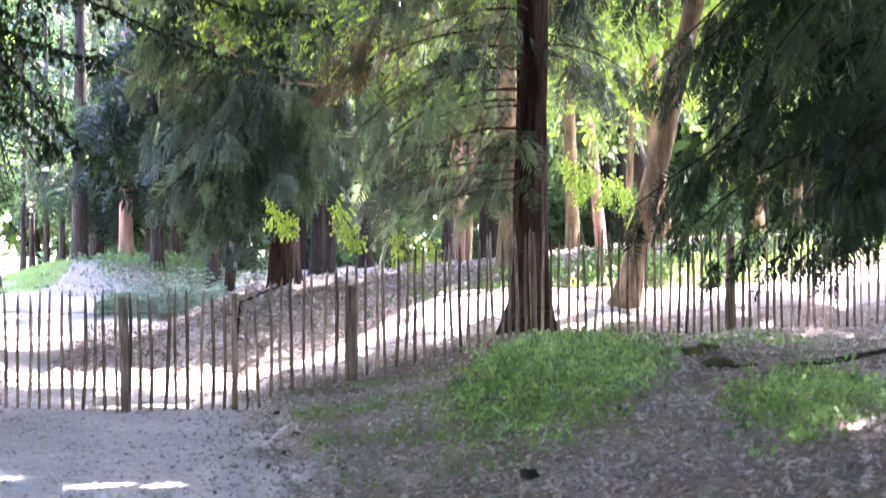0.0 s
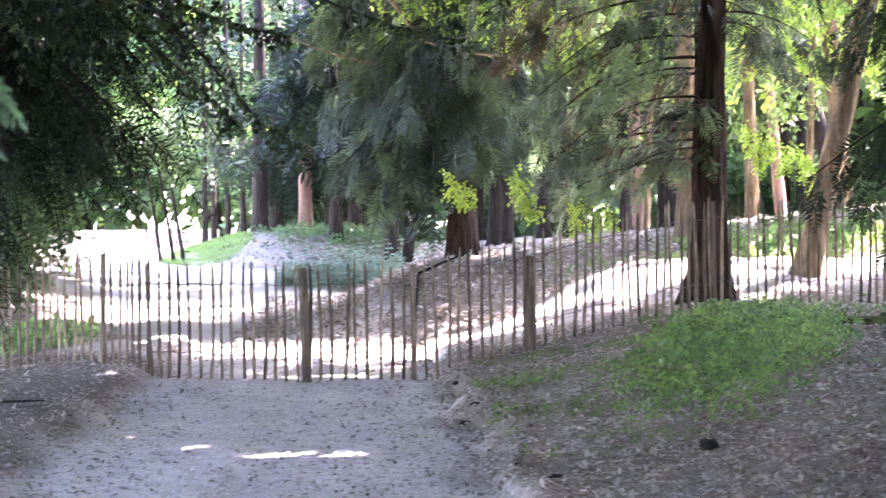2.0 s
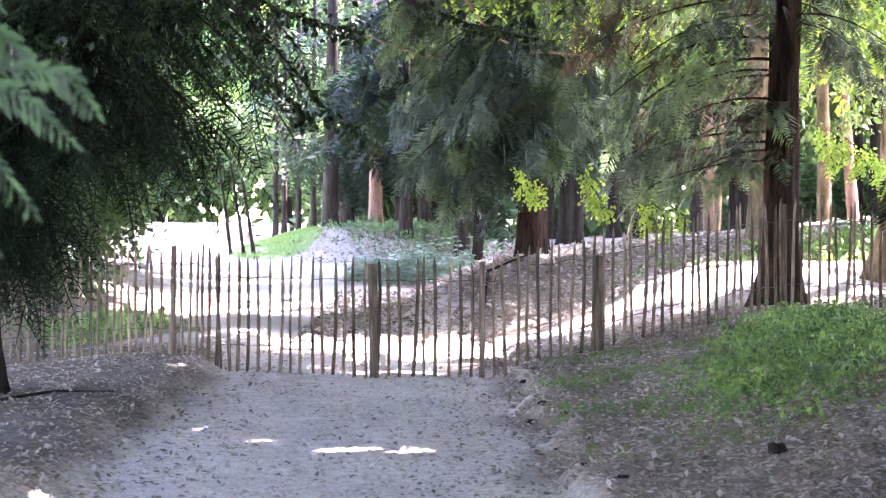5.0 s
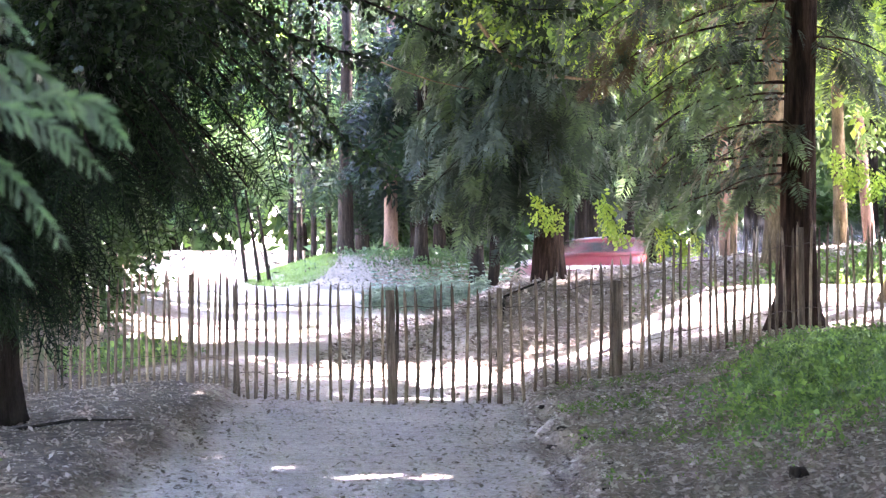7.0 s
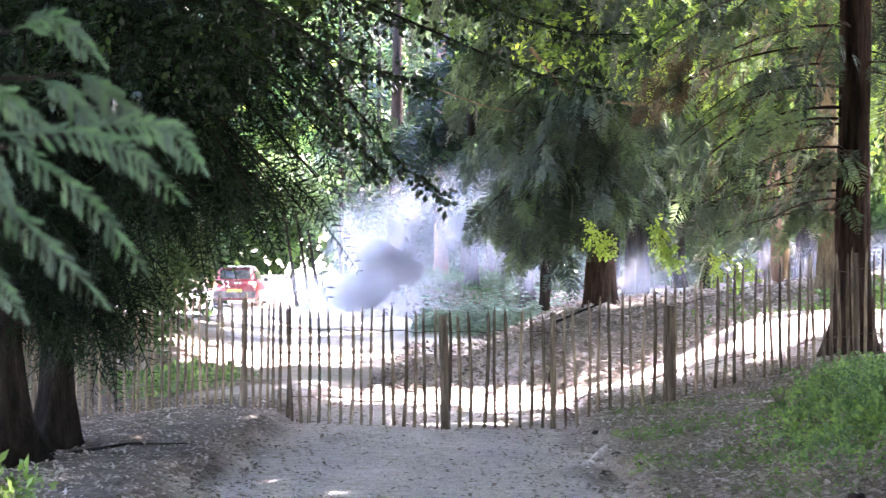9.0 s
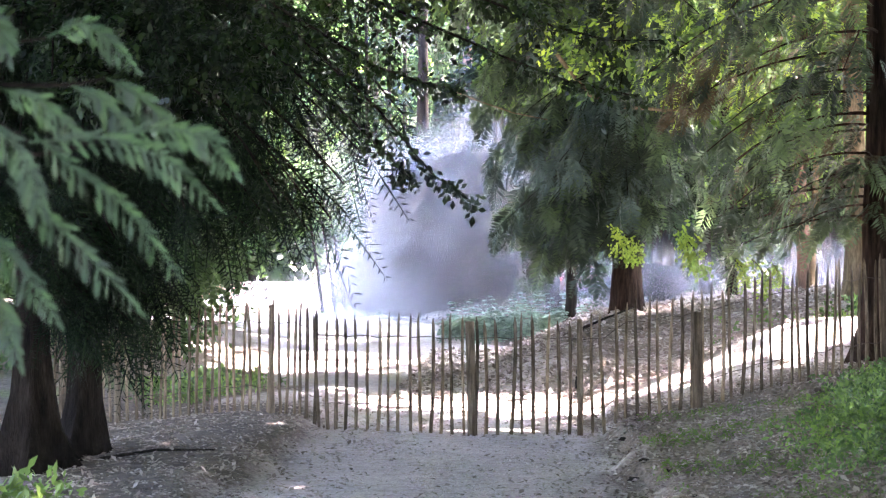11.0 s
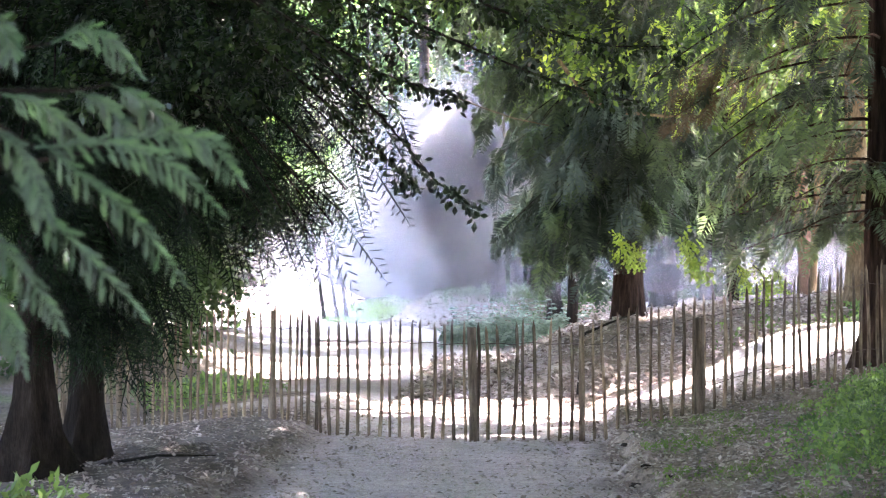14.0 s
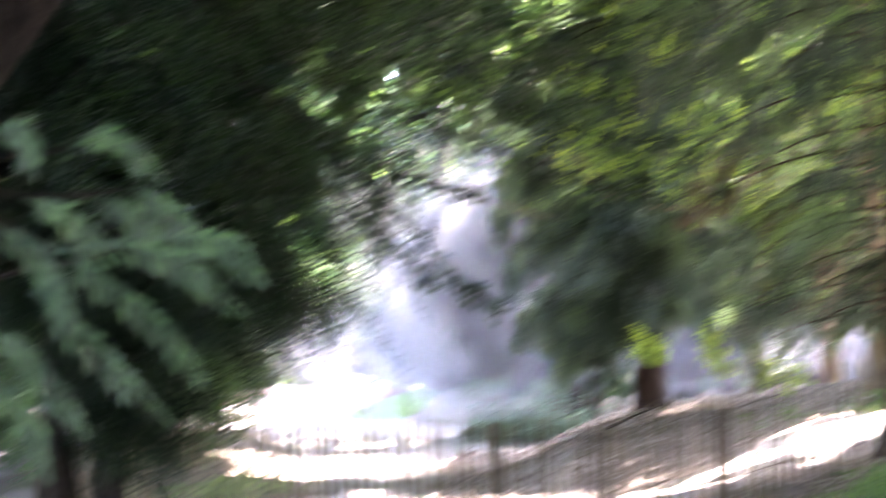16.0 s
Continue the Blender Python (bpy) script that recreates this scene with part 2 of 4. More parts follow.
def merge(pieces):
    V, F, base = [], [], 0
    for v, f in pieces:
        V.append(v)
        F.append(f + base)
        base += len(v)
    return np.concatenate(V), np.concatenate(F)


# ---- ground ----
def sstep(a, b, x):
    t = np.clip((x - a) / (b - a), 0, 1)
    return t * t * (3 - 2 * t)


ROAD = ((-.8, 0), (-.7, 10), (-.7, 22), (-1.2, 28), (-2.4, 40), (-4.2, 55), (-6.6, 66), (-9.2, 76), (-11.2, 88), (-12, 110))
LOOP = ((-4.2, 57), (-1.5, 60), (2.5, 64), (8, 68), (18, 75), (30, 82), (60, 95))
RIDE = ((-2.6, 26.8), (-1.2, 25.6), (.6, 25.4), (3.5, 26.4), (7, 27.6), (14, 29))


def line_distance(x, y, line):
    best = np.full(np.shape(x), 1e9)
    for (x0, y0), (x1, y1) in zip(line, line[1:]):
        dx, dy = x1 - x0, y1 - y0
        t = np.clip(((x - x0) * dx + (y - y0) * dy) / (dx * dx + dy * dy), 0, 1)
        best = np.minimum(best, np.hypot(x - x0 - t * dx, y - y0 - t * dy))
    return best


def wobble(x, y, s, k):
    return np.sin(x * s + k) * np.sin(y * s * 1.13 + 2.1 * k) + .5 * np.sin(x * s * 2.3 + y * s * 1.7 + k)


def ground_z(x, y):
    x, y = np.asarray(x, float), np.asarray(y, float)
    edge = .12 * wobble(x * 0, y, 1.3, .7)
    right = .16 * sstep(.84, 1.06, x + edge + .05 * wobble(x * 0, y, 5.3, .2)) + .50 * sstep(.9, 4.2, x)
    left = .14 * sstep(2.1, 2.5, -x + edge) - .24 * sstep(2.8, 5.2, -x)
    near = (right + left) * (1 - sstep(26, 34, y))
    crest = 1.05 + .10 * np.clip(x - 1.8, -3, 9)
    mound = crest * sstep(27.0, 36, y + .25 * x) * sstep(-1.5, 1.6, x - .02 * (y - 30)) * (1 - sstep(40, 54, y))
    mound = np.maximum(mound, .55 * sstep(1.0, 4.0, x) * sstep(25, 28, y) * (1 - sstep(40, 54, y)))
    far = sstep(30, 58, y) * (.22 + .06 * np.clip(x, 0, 14)) + .32 * sstep(74, 85, y) + .006 * np.clip(y - 90, 0, 400)
    isle = .85 * (1 - sstep(.3, 1.0, np.hypot((x + 2.4) / 5.6, (y - 83) / 10.0)))
    road = np.minimum(line_distance(x, y, ROAD), line_distance(x, y, LOOP))
    z = near + np.maximum(mound, far) + isle
    z = z + .35 * sstep(3.2, 6, -x - .08 * (y - 26)) * sstep(25, 32, y) * (1 - sstep(52, 64, y))
    small = .02 * wobble(x, y, 1.9, .3) + .012 * wobble(x, y, 5.1, 1.7)
    return z + small * (.35 + .65 * sstep(1.2, 2.4, road))


def build_ground():
    xs = np.concatenate([-np.geomspace(400, 8, 26), np.arange(-7.6, .55, .11), np.arange(.58, 1.4, .045), np.arange(1.45, 9.01, .11), np.geomspace(9.4, 400, 26)])
    ys = np.concatenate([-np.geomspace(200, 4, 10), np.arange(-2, 9, .8), np.arange(9, 30, .11), np.geomspace(30.1, 120, 190), np.geomspace(125, 900, 18)])
    X, Y = np.meshgrid(xs, ys)
    Z = ground_z(X, Y)
    V = np.stack([X, Y, Z], -1).reshape(-1, 3)
    nx, ny = len(xs), len(ys)
    i = np.arange(nx * ny).reshape(ny, nx)
    F = np.stack([i[:-1, :-1], i[:-1, 1:], i[1:, 1:], i[1:, :-1]], -1).reshape(-1, 4)
    ob = link_mesh("ground", V, F, SOIL, smooth=True)
    x, y = V[:, 0], V[:, 1]
    w = .18 * wobble(x, y, 1.7, .4)
    track = 1 - sstep(1.25, 1.75, line_distance(x, y, ROAD) + w - .8 * sstep(27, 34, y) - 1.3 * sstep(36, 66, y))
    track = np.maximum(track, 1 - sstep(2.4, 3.6, line_distance(x, y, LOOP) + w))
    track = np.maximum(track, .8 * (1 - sstep(.9, 1.7, line_distance(x, y, RIDE) + w)))
    track = np.maximum(track, (1 - sstep(3.5, 6, np.hypot((x + 12) / 1.2, (y - 86) / 2.6))))
    grass = (1 - sstep(.5, .9, np.hypot((x + 5.9) / 2.2, (y - 80) / 6.0)))
    grass = np.maximum(grass, .6 * sstep(3.6, 4.4, -x) * sstep(27, 28, y) * (1 - sstep(29, 31, y)) * sstep(-.2, .6, wobble(x, y, 2.1, .6)))
    grass = np.maximum(grass, .7 * sstep(5, 7, x) * sstep(29, 31, y) * (1 - sstep(36, 42, y)))
    grass = np.maximum(grass, .8 * sstep(100, 112, y))
    litter = sstep(.2, .8, .6 + .5 * wobble(x, y, .9, 2.2))
    # left of the path, darker earth colour stands in for the trees' shade
    litter = np.maximum(litter, .75) * (1 - .9 * sstep(2.1, 2.7, -x + w) * (1 - sstep(24, 30, y)))
    col = np.stack([track, grass * (1 - track), litter, np.ones_like(x)], -1)
    a = ob.data.color_attributes.new("cover", "FLOAT_COLOR", "POINT")
    a.data.foreach_set("color", col.astype(np.float32).ravel())
    tagged(ob, "leaf-strewn woodland ground with a pale dusty track", "ground", kind="structure")


build_ground()


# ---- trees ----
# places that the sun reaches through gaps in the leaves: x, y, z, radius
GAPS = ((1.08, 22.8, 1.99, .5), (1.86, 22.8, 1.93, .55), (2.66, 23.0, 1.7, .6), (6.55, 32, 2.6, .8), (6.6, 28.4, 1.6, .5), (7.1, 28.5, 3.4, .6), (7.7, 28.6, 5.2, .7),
        (2.5, 50, 7.5, 3.2), (7, 49, 6.5, 3.6), (11, 47, 5.5, 3.4), (-10.5, 112, 6, 7), (27, 104, 3, 9), (9, 40, 3, 2.2), (13, 56, 4, 4), (3.2, 32.5, 5.2, 1.0), (5.9, 33, 5.0, .8), (-1.2, 14.9, 4.2, .5), (.1, 15, 4.4, .5), (3.1, 24.6, 3.4, .35), (1.6, 24.6, 4.4, .4), (2.2, 36, 6.4, .5))

GAPS += tuple((x, y, z, r) for (x, y, z, r) in zip(rng.uniform(.2, 7.5, 20), rng.uniform(23.5, 37, 20), rng.uniform(2.8, 6.8, 20), rng.uniform(.18, .42, 20)))
GAPS += tuple((x, y, z, r) for (x, y, z, r) in zip(rng.uniform(4.5, 7.0, 8), rng.uniform(17, 19, 8), rng.uniform(2.2, 4.6, 8), rng.uniform(.12, .25, 8)))


def lit(p):
    """Whether the way from p to the sun must stay open: the ride, the clearing, the glade and the flecks on the path."""
    k = p[:, 2] / SUN.z
    x, y = p[:, 0] - SUN.x * k, p[:, 1] - SUN.y * k
    w = .35 * wobble(x, y, 2.4, 1.1) + .2 * wobble(x, y, 6.0, .2)
    ride = (line_distance(x, y, RIDE) + w) < 1.6 + .7 * sstep(2, 5, x)
    clearing = ((x + 13) / 6.5) ** 2 + ((y - 88) / 20) ** 2 + .3 * w < 1
    fleck = (np.abs(y - 13.5 - .1 * x) < .2 + .25 * sstep(.5, 2, -x) + w * .7) & (x > -3.7) & (x < .6)
    fleck |= (np.abs(y - 12.6 + .5 * (x - 3)) < .12 + w) & (x > 3.2) & (x < 5)
    shade = (x > -9) & (x < 5) & (y < 76)
    fleck |= (wobble(x, y, 1.1, 4.2) + .4 * wobble(x, y, 3.7, .9) > 1.45) & (y > 30) & ~shade
    glade = ((x - 13) / 7) ** 2 + ((y - 45) / 11) ** 2 + .3 * w < 1
    free = ride | clearing | fleck | glade
    S = np.array(SUN)
    for gx, gy, gz, r in GAPS:
        d = p - np.array([gx, gy, gz])
        a = d @ S
        free |= (a > r * 1.2) & (np.linalg.norm(d - a[:, None] * S, axis=1) < r)
    return free


def trunk_mesh(base, top, r0, r1, flare, seed, bend=.15, sides=18, lobes=5, n=22):
    r = np.random.default_rng(seed)
    base, top = np.array(base, float), np.array(top, float)
    ts = np.linspace(0, 1, n) ** 1.8
    off = np.cumsum(r.normal(0, bend / n, (n, 2)), 0) * np.linspace(0, 1, n)[:, None]
    P = base + (top - base) * ts[:, None]
    P[:, :2] += off
    h = ts * (top[2] - base[2])
    rad = r0 + (r1 - r0) * ts + r0 * flare * np.exp(-h / .35)
    return tube(P, rad, sides, lobes, .7 * flare * np.exp(-h / .45) + .06, seed)


def tree(label, base, top, r0, bark, r1=None, flare=.8, seed=1, lobes=5, category="tree", name="tree"):
    z = float(ground_z(base[0], base[1])) - .08
    root = tagged(new(name), label, category)
    root.location = (base[0], base[1], z)
    b = (0, 0, 0)
    t = (top[0] - base[0], top[1] - base[1], top[2] - z)
    v, f = trunk_mesh(b, t, r0, r1 if r1 else r0 * .45, flare, seed, lobes=lobes, **(dict(sides=10, n=12) if base[1] > 60 or seed >= 400 else {}))
    link_mesh("trunk", v, f, bark, root, smooth=True)
    return root


def boughs(root, spec, leaf_mat, seed, shapes, bark=BARK_DARK, step=.14, size=.55, hang=.45, open_sky=True, label="", twigs=0):
    """Limbs that arc outwards and droop, with sprays on both sides, or on side twigs of so many sprays that make each limb a flat hanging layer.
    spec: (z from, z to, count, reach at bottom, reach at top, azimuth from, azimuth to, rise, droop)."""
    r = np.random.default_rng(seed)
    base = np.array(root.location)
    limbs, place, heading, tone, owner = [], [], [], [], []
    for z0, z1, count, ra, rb, a0, a1, rise, droop in spec:
        for k in range(count):
            q = r.uniform()
            z = z0 + (z1 - z0) * q
            reach = (ra + (rb - ra) * q) * r.uniform(.6, 1.1)
            az = radians(r.uniform(a0, a1))
            t = np.linspace(0, 1, 9)
            d = np.array([math.cos(az), math.sin(az)])
            sway = np.cumsum(r.normal(0, .04, 9))
            P = np.stack([d[0] * reach * t - d[1] * sway * t * reach * .4, d[1] * reach * t + d[0] * sway * t * reach * .4,
                          z + rise * reach * t - (droop + rise) * reach * t ** 2.2], 1)
            limbs.append(tube(P, .018 * (1 - .85 * t) * (reach / 2.5) ** .6 + .004, 5, seed=k))
            n = max(3, int(reach / step))
            # limb tints from near-black to light, imitating self-shadow and highlights
            own = r.choice((0, .08, .3, 1.0))
            for u in np.linspace(.12, 1, n):
                for s in (-1, 1):
                    j = min(int(u * 8), 7)
                    p = P[j] + (P[j + 1] - P[j]) * (u * 8 - j)
                    fwd = P[j + 1] - P[j]
                    fwd = fwd / np.linalg.norm(fwd)
                    side = np.array([-fwd[1], fwd[0], 0]) * s
                    if twigs:
                        way = fwd * r.uniform(.5, .9) + side * r.uniform(.6, 1) + np.array([0, 0, -hang * r.uniform(.1, .6)])
                        span = (.20 + .30 * reach * math.sin(.5 + 2.3 * u)) * r.uniform(.5, 1.1) * .55
                        for w in np.linspace(.15, 1, twigs):
                            place.append(p + way * span * w + np.array([0, 0, -.35 * span * w * w]) + r.normal(0, .03, 3))
                            heading.append(way + side * r.normal(0, .45) + fwd * r.normal(.2, .35) + np.array([0, 0, -hang * (w + r.uniform(0, .8))]))
                            owner.append(len(limbs) - 1)
                            tone.append(own * .75 + .25 * r.uniform())
                    else:
                        place.append(p + r.normal(0, .05, 3))
                        heading.append(fwd * r.uniform(.2, .9) + side * r.uniform(.3, 1) + np.array([0, 0, -hang * r.uniform(.3, 1.8)]))
                        owner.append(len(limbs) - 1)
                        tone.append(own * .4 + .6 * r.uniform())
    place, heading, tone = np.array(place), np.array(heading), np.array(tone)
    if open_sky:
        keep = ~lit(place + base) | (r.uniform(size=len(place)) < .12)
        place, heading, tone = place[keep], heading[keep], tone[keep]
        full, left = np.bincount(owner, minlength=len(limbs)), np.bincount(np.array(owner)[keep], minlength=len(limbs))
        limbs = [limb for limb, a, b in zip(limbs, full, left) if b > .55 * a] or limbs[:1]
    v, f = merge(limbs)
    link_mesh("branchwork", v, f, bark, root, smooth=True)
    v, f, c = scatter(shapes, place, heading, r.normal(0, .5 if twigs else .8, len(place)), size * r.uniform(.5, 1.35, len(place)), tone)
    return link_mesh("crown", v, f, leaf_mat, root, label, tint=c)


def leaf_crown(root, blobs, count, leaf_mat, seed, size, shapes=SPRIGS, open_sky=True, name="crown", label=""):
    """Twig ends in clumps round several centres (x, y, z, rx, ry, rz), in the tree's space; loose outline with gaps."""
    r = np.random.default_rng(seed)
    vol = np.array([b[3] * b[4] * b[5] for b in blobs]) ** .7
    which = r.choice(len(blobs), count, p=vol / vol.sum())
    B = np.array(blobs)[which]
    clump = r.normal(size=(max(4, count // 14), 3))
    clump = clump / np.linalg.norm(clump, axis=1, keepdims=True) * r.uniform(.35, 1, (len(clump), 1)) ** .5
    c = clump[r.integers(0, len(clump), count)] + r.normal(0, .10, (count, 3))
    p = B[:, :3] + c * B[:, 3:]
    d = c * np.array([1, 1, .4]) + r.normal(0, .5, (count, 3)) + np.array([0, 0, -.25])
    base = np.array(root.location)
    if open_sky:
        keep = ~lit(p + base) | (r.uniform(size=count) < .015)
        p, d = p[keep], d[keep]
    v, f, c = scatter(shapes, p, d, r.uniform(-1, 1, len(p)), size * r.uniform(.6, 1.3, len(p)))
    return link_mesh(name, v, f, leaf_mat, root, label, tint=c)


def build_trees():
    # tall cedar just behind the fence
    big = tree("tall cedar with a dark reddish trunk behind the paling fence", (4.13, 24.3), (4.35, 24.5, 16), .2, BARK_RED, flare=.6, seed=3, lobes=7)
    boughs(big, [(2.2, 6.8, 40, 1.8, 3.4, 125, 250, .12, .34), (3.0, 6.8, 14, 1.2, 1.9, -70, 60, .15, .34), (1.7, 2.7, 8, 1.7, 2.9, 140, 235, .04, .2), (6.5, 10, 18, 3.2, 2.6, 0, 360, .2, .25)], CEDAR, 11, FAN_FRONDS, BARK_RED, size=.36, step=.30, twigs=3, hang=.6)
    boughs(big, [(2.2, 4.4, 10, 1.4, 2.8, 140, 215, .05, .28)], BROWN_SPRAY, 12, FAN_FRONDS, BARK_RED, size=.26, step=.26, twigs=4)
    # cedar on the mound
    mid = tree("cedar with a dark trunk and drooping sprays on the leafy bank", (1.83, 36.2), (1.95, 36.4, 18), .25, BARK_RED, flare=.25, seed=5)
    boughs(mid, [(1.6, 3.0, 34, 1.3, 2.3, 135, 250, .05, .42), (3.0, 7.5, 66, 1.8, 3.1, 110, 300, .15, .5), (2.0, 7.5, 30, 1.2, 2.6, -100, 60, .15, .4), (7.5, 10, 10, 3.2, 2.4, 0, 360, .2, .3)], CEDAR, 13, FAN_FRONDS, size=.48, step=.34, twigs=3, hang=.6)
    # lit patch of the crown, made with the paler leaf colour
    boughs(mid, [(2.2, 6.5, 16, 2.2, 2.9, 170, 290, .1, .4)], CEDAR_BLUE, 14, FAN_FRONDS, size=.45, step=.32, twigs=3, hang=.6)
    for line, rad in ((((.55, 5.19), (.86, 4.79), (1.08, 4.52), (1.26, 4.47)), .035), (((1.62, 4.34), (1.93, 4.32), (2.29, 4.28), (2.5, 4.3)), .03), (((-1.2, 4.65), (-.66, 4.43), (-.13, 4.25), (.41, 4.14)), .014)):
        P = np.array([(x - mid.location.x, 33 - mid.location.y, z - mid.location.z) for x, z in line])
        v, f = tube(P, np.linspace(rad, rad * .6, 4), 8, seed=4)
        link_mesh("bare_limb", v, f, BARK_PALE, mid, "pale bare curved limb", smooth=True)
    # cedar beside the path, its shade put into leaf and bark colour
    near = tree("cedar with a fluted trunk beside the path, shade in its colours", (-4.0, 16.9), (-4.2, 17.2, 14), .14, BARK_DARK, flare=1.3, seed=8, lobes=6)
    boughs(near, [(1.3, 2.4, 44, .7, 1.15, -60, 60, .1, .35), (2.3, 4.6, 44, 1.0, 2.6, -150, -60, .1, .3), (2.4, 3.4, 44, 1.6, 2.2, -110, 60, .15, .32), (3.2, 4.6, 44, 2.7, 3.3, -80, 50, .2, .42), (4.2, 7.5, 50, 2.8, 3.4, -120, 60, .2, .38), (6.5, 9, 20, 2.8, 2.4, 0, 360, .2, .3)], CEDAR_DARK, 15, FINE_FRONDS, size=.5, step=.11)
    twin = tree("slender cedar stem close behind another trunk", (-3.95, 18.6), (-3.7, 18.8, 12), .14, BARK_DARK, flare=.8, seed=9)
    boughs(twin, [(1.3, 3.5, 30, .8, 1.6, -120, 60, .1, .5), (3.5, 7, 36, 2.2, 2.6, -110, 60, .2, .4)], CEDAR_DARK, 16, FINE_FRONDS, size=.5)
    # cedar at the edge of the glade, its shade put into the colours
    edge = tree("cedar with low hanging boughs at the glade's edge, shade in its colours", (7.15, 18.4), (7.4, 18.6, 14), .22, BARK_DARK, flare=.9, seed=21)
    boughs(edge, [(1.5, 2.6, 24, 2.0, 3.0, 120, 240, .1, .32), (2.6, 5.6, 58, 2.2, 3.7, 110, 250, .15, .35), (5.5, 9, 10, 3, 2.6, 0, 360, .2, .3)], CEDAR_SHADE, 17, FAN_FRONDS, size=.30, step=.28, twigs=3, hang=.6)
    # leaning pale trunk
    lean = tree("pale leaning tree trunk lit by the sun", (5.75, 26.6), (8.2, 27.0, 11), .15, BARK_PALE, r1=.09, flare=.35, seed=31)
    leaf_crown(lean, [(2.2, .2, 8.5, 3, 3, 2.2)], 1500, BROAD, 32, .5)
    lime = tree("pale-barked broad-leaved tree with sunlit leaves behind the cedar", (5.35, 33.2), (5.0, 33.2, 12), .18, BARK_PALE, flare=.5, seed=35)
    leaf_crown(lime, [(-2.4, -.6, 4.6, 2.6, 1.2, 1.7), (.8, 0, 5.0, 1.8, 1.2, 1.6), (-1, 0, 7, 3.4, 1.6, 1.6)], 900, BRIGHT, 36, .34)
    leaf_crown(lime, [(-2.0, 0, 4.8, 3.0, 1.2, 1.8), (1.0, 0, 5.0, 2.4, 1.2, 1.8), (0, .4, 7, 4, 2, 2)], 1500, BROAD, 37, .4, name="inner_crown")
    # unseen tree, added to keep the left sky off the cedar ahead
    beside = tree("unseen cedar added beside the path to block skylight from the left", (-4.2, 5.2), (-4.3, 5.0, 12), .2, BARK_DARK, flare=.6, seed=41)
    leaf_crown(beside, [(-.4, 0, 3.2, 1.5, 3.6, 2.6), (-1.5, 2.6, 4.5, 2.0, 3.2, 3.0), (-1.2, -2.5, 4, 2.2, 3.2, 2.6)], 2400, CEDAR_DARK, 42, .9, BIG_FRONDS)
    holly = tree("holly tree with dark glossy leaves over the path", (-4.7, 15.2), (-3.6, 14.8, 6.5), .09, BARK_DARK, flare=.4, seed=38)
    leaf_crown(holly, [(2.9, -1.0, 3.55, 1.3, .7, .75), (4.2, -.8, 3.85, 1.1, .6, .55), (2.2, -.8, 3.7, 1.0, .7, .9), (4.9, -.4, 4.4, 1.4, .7, .6)], 2000, HOLLY, 39, .17)
    leaf_crown(holly, [(3.4, .2, 4.1, 1.8, .6, .7), (4.6, .3, 4.3, 1.2, .5, .6)], 500, HOLLY, 40, .2, name="outer_crown")
    # pale trunks behind
    for i, (px, d, w, mat) in enumerate(((1487, 42, .2, BARK_PALE), (1655, 44, .22, BARK_PALE), (1545, 55, .2, BARK_FAR), (1840, 48, .2, BARK_PALE), (1160, 52, .22, BARK_DARK), (872, 48, .13, BARK_DARK), (1290, 60, .25, BARK_FAR))):
        x = (px - 784) / 3688 * d
        t = tree("woodland tree with a bare lower trunk", (x, d), (x + rng.normal(0, .7), d, 13), w * rng.uniform(.6, 1), mat, flare=.2, seed=50 + i)
        leaf_crown(t, [(0, 0, 8.5, 3.4, 3.4, 2.6), (rng.normal(0, 1.5), 0, 6, 2.4, 2.2, 1.4)], 1900, BROAD, 60 + i, .55)
    for i, (x, y, h) in enumerate(((8.6, 37, 9), (11.8, 39, 10), (10.2, 47, 11), (14.5, 48, 11), (7.2, 52, 12))):
        t = tree("young sunlit broad-leaved tree in the glade", (x, y), (x + .4, y, h), .09, BARK_PALE, flare=.3, seed=160 + i)
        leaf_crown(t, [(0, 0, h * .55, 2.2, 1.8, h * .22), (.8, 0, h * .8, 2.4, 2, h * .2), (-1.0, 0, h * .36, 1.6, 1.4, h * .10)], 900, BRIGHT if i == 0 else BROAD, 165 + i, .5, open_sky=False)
    # dark stand round the far bend, in the shade-darkened leaf colour
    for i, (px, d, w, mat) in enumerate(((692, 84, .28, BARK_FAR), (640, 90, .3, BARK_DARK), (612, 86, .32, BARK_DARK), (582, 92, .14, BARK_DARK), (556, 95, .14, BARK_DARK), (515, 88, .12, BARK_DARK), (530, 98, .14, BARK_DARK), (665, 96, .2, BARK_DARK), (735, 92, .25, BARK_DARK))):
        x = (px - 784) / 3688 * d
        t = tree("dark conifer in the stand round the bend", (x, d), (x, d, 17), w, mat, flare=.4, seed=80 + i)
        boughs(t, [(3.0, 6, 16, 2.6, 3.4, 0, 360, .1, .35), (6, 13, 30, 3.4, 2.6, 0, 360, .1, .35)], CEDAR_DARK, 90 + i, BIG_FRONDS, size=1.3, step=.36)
    for i, px in enumerate((437, 460, 478)):
        d = 78
        x = (px - 784) / 3688 * d
        t = tree("thin leaning young tree on the grassy bank", (x, d), (x - .75, d, 5.5), .07, BARK_DARK, flare=.2, seed=110 + i)
        leaf_crown(t, [(-.6, 0, 4.6, 1.4, 1.4, 1.2)], 300, BROAD_DARK, 112 + i, .5, open_sky=False)
    # broad-leaved wood beyond
    k = 0
    for d, count in ((112, 12), (128, 16), (150, 22)):
        for x in np.linspace(-.24, .38, count) * d:
            x += rng.normal(0, 2)
            dd = d + rng.normal(0, 4)
            if line_distance(x, dd, LOOP) < 6:
                continue
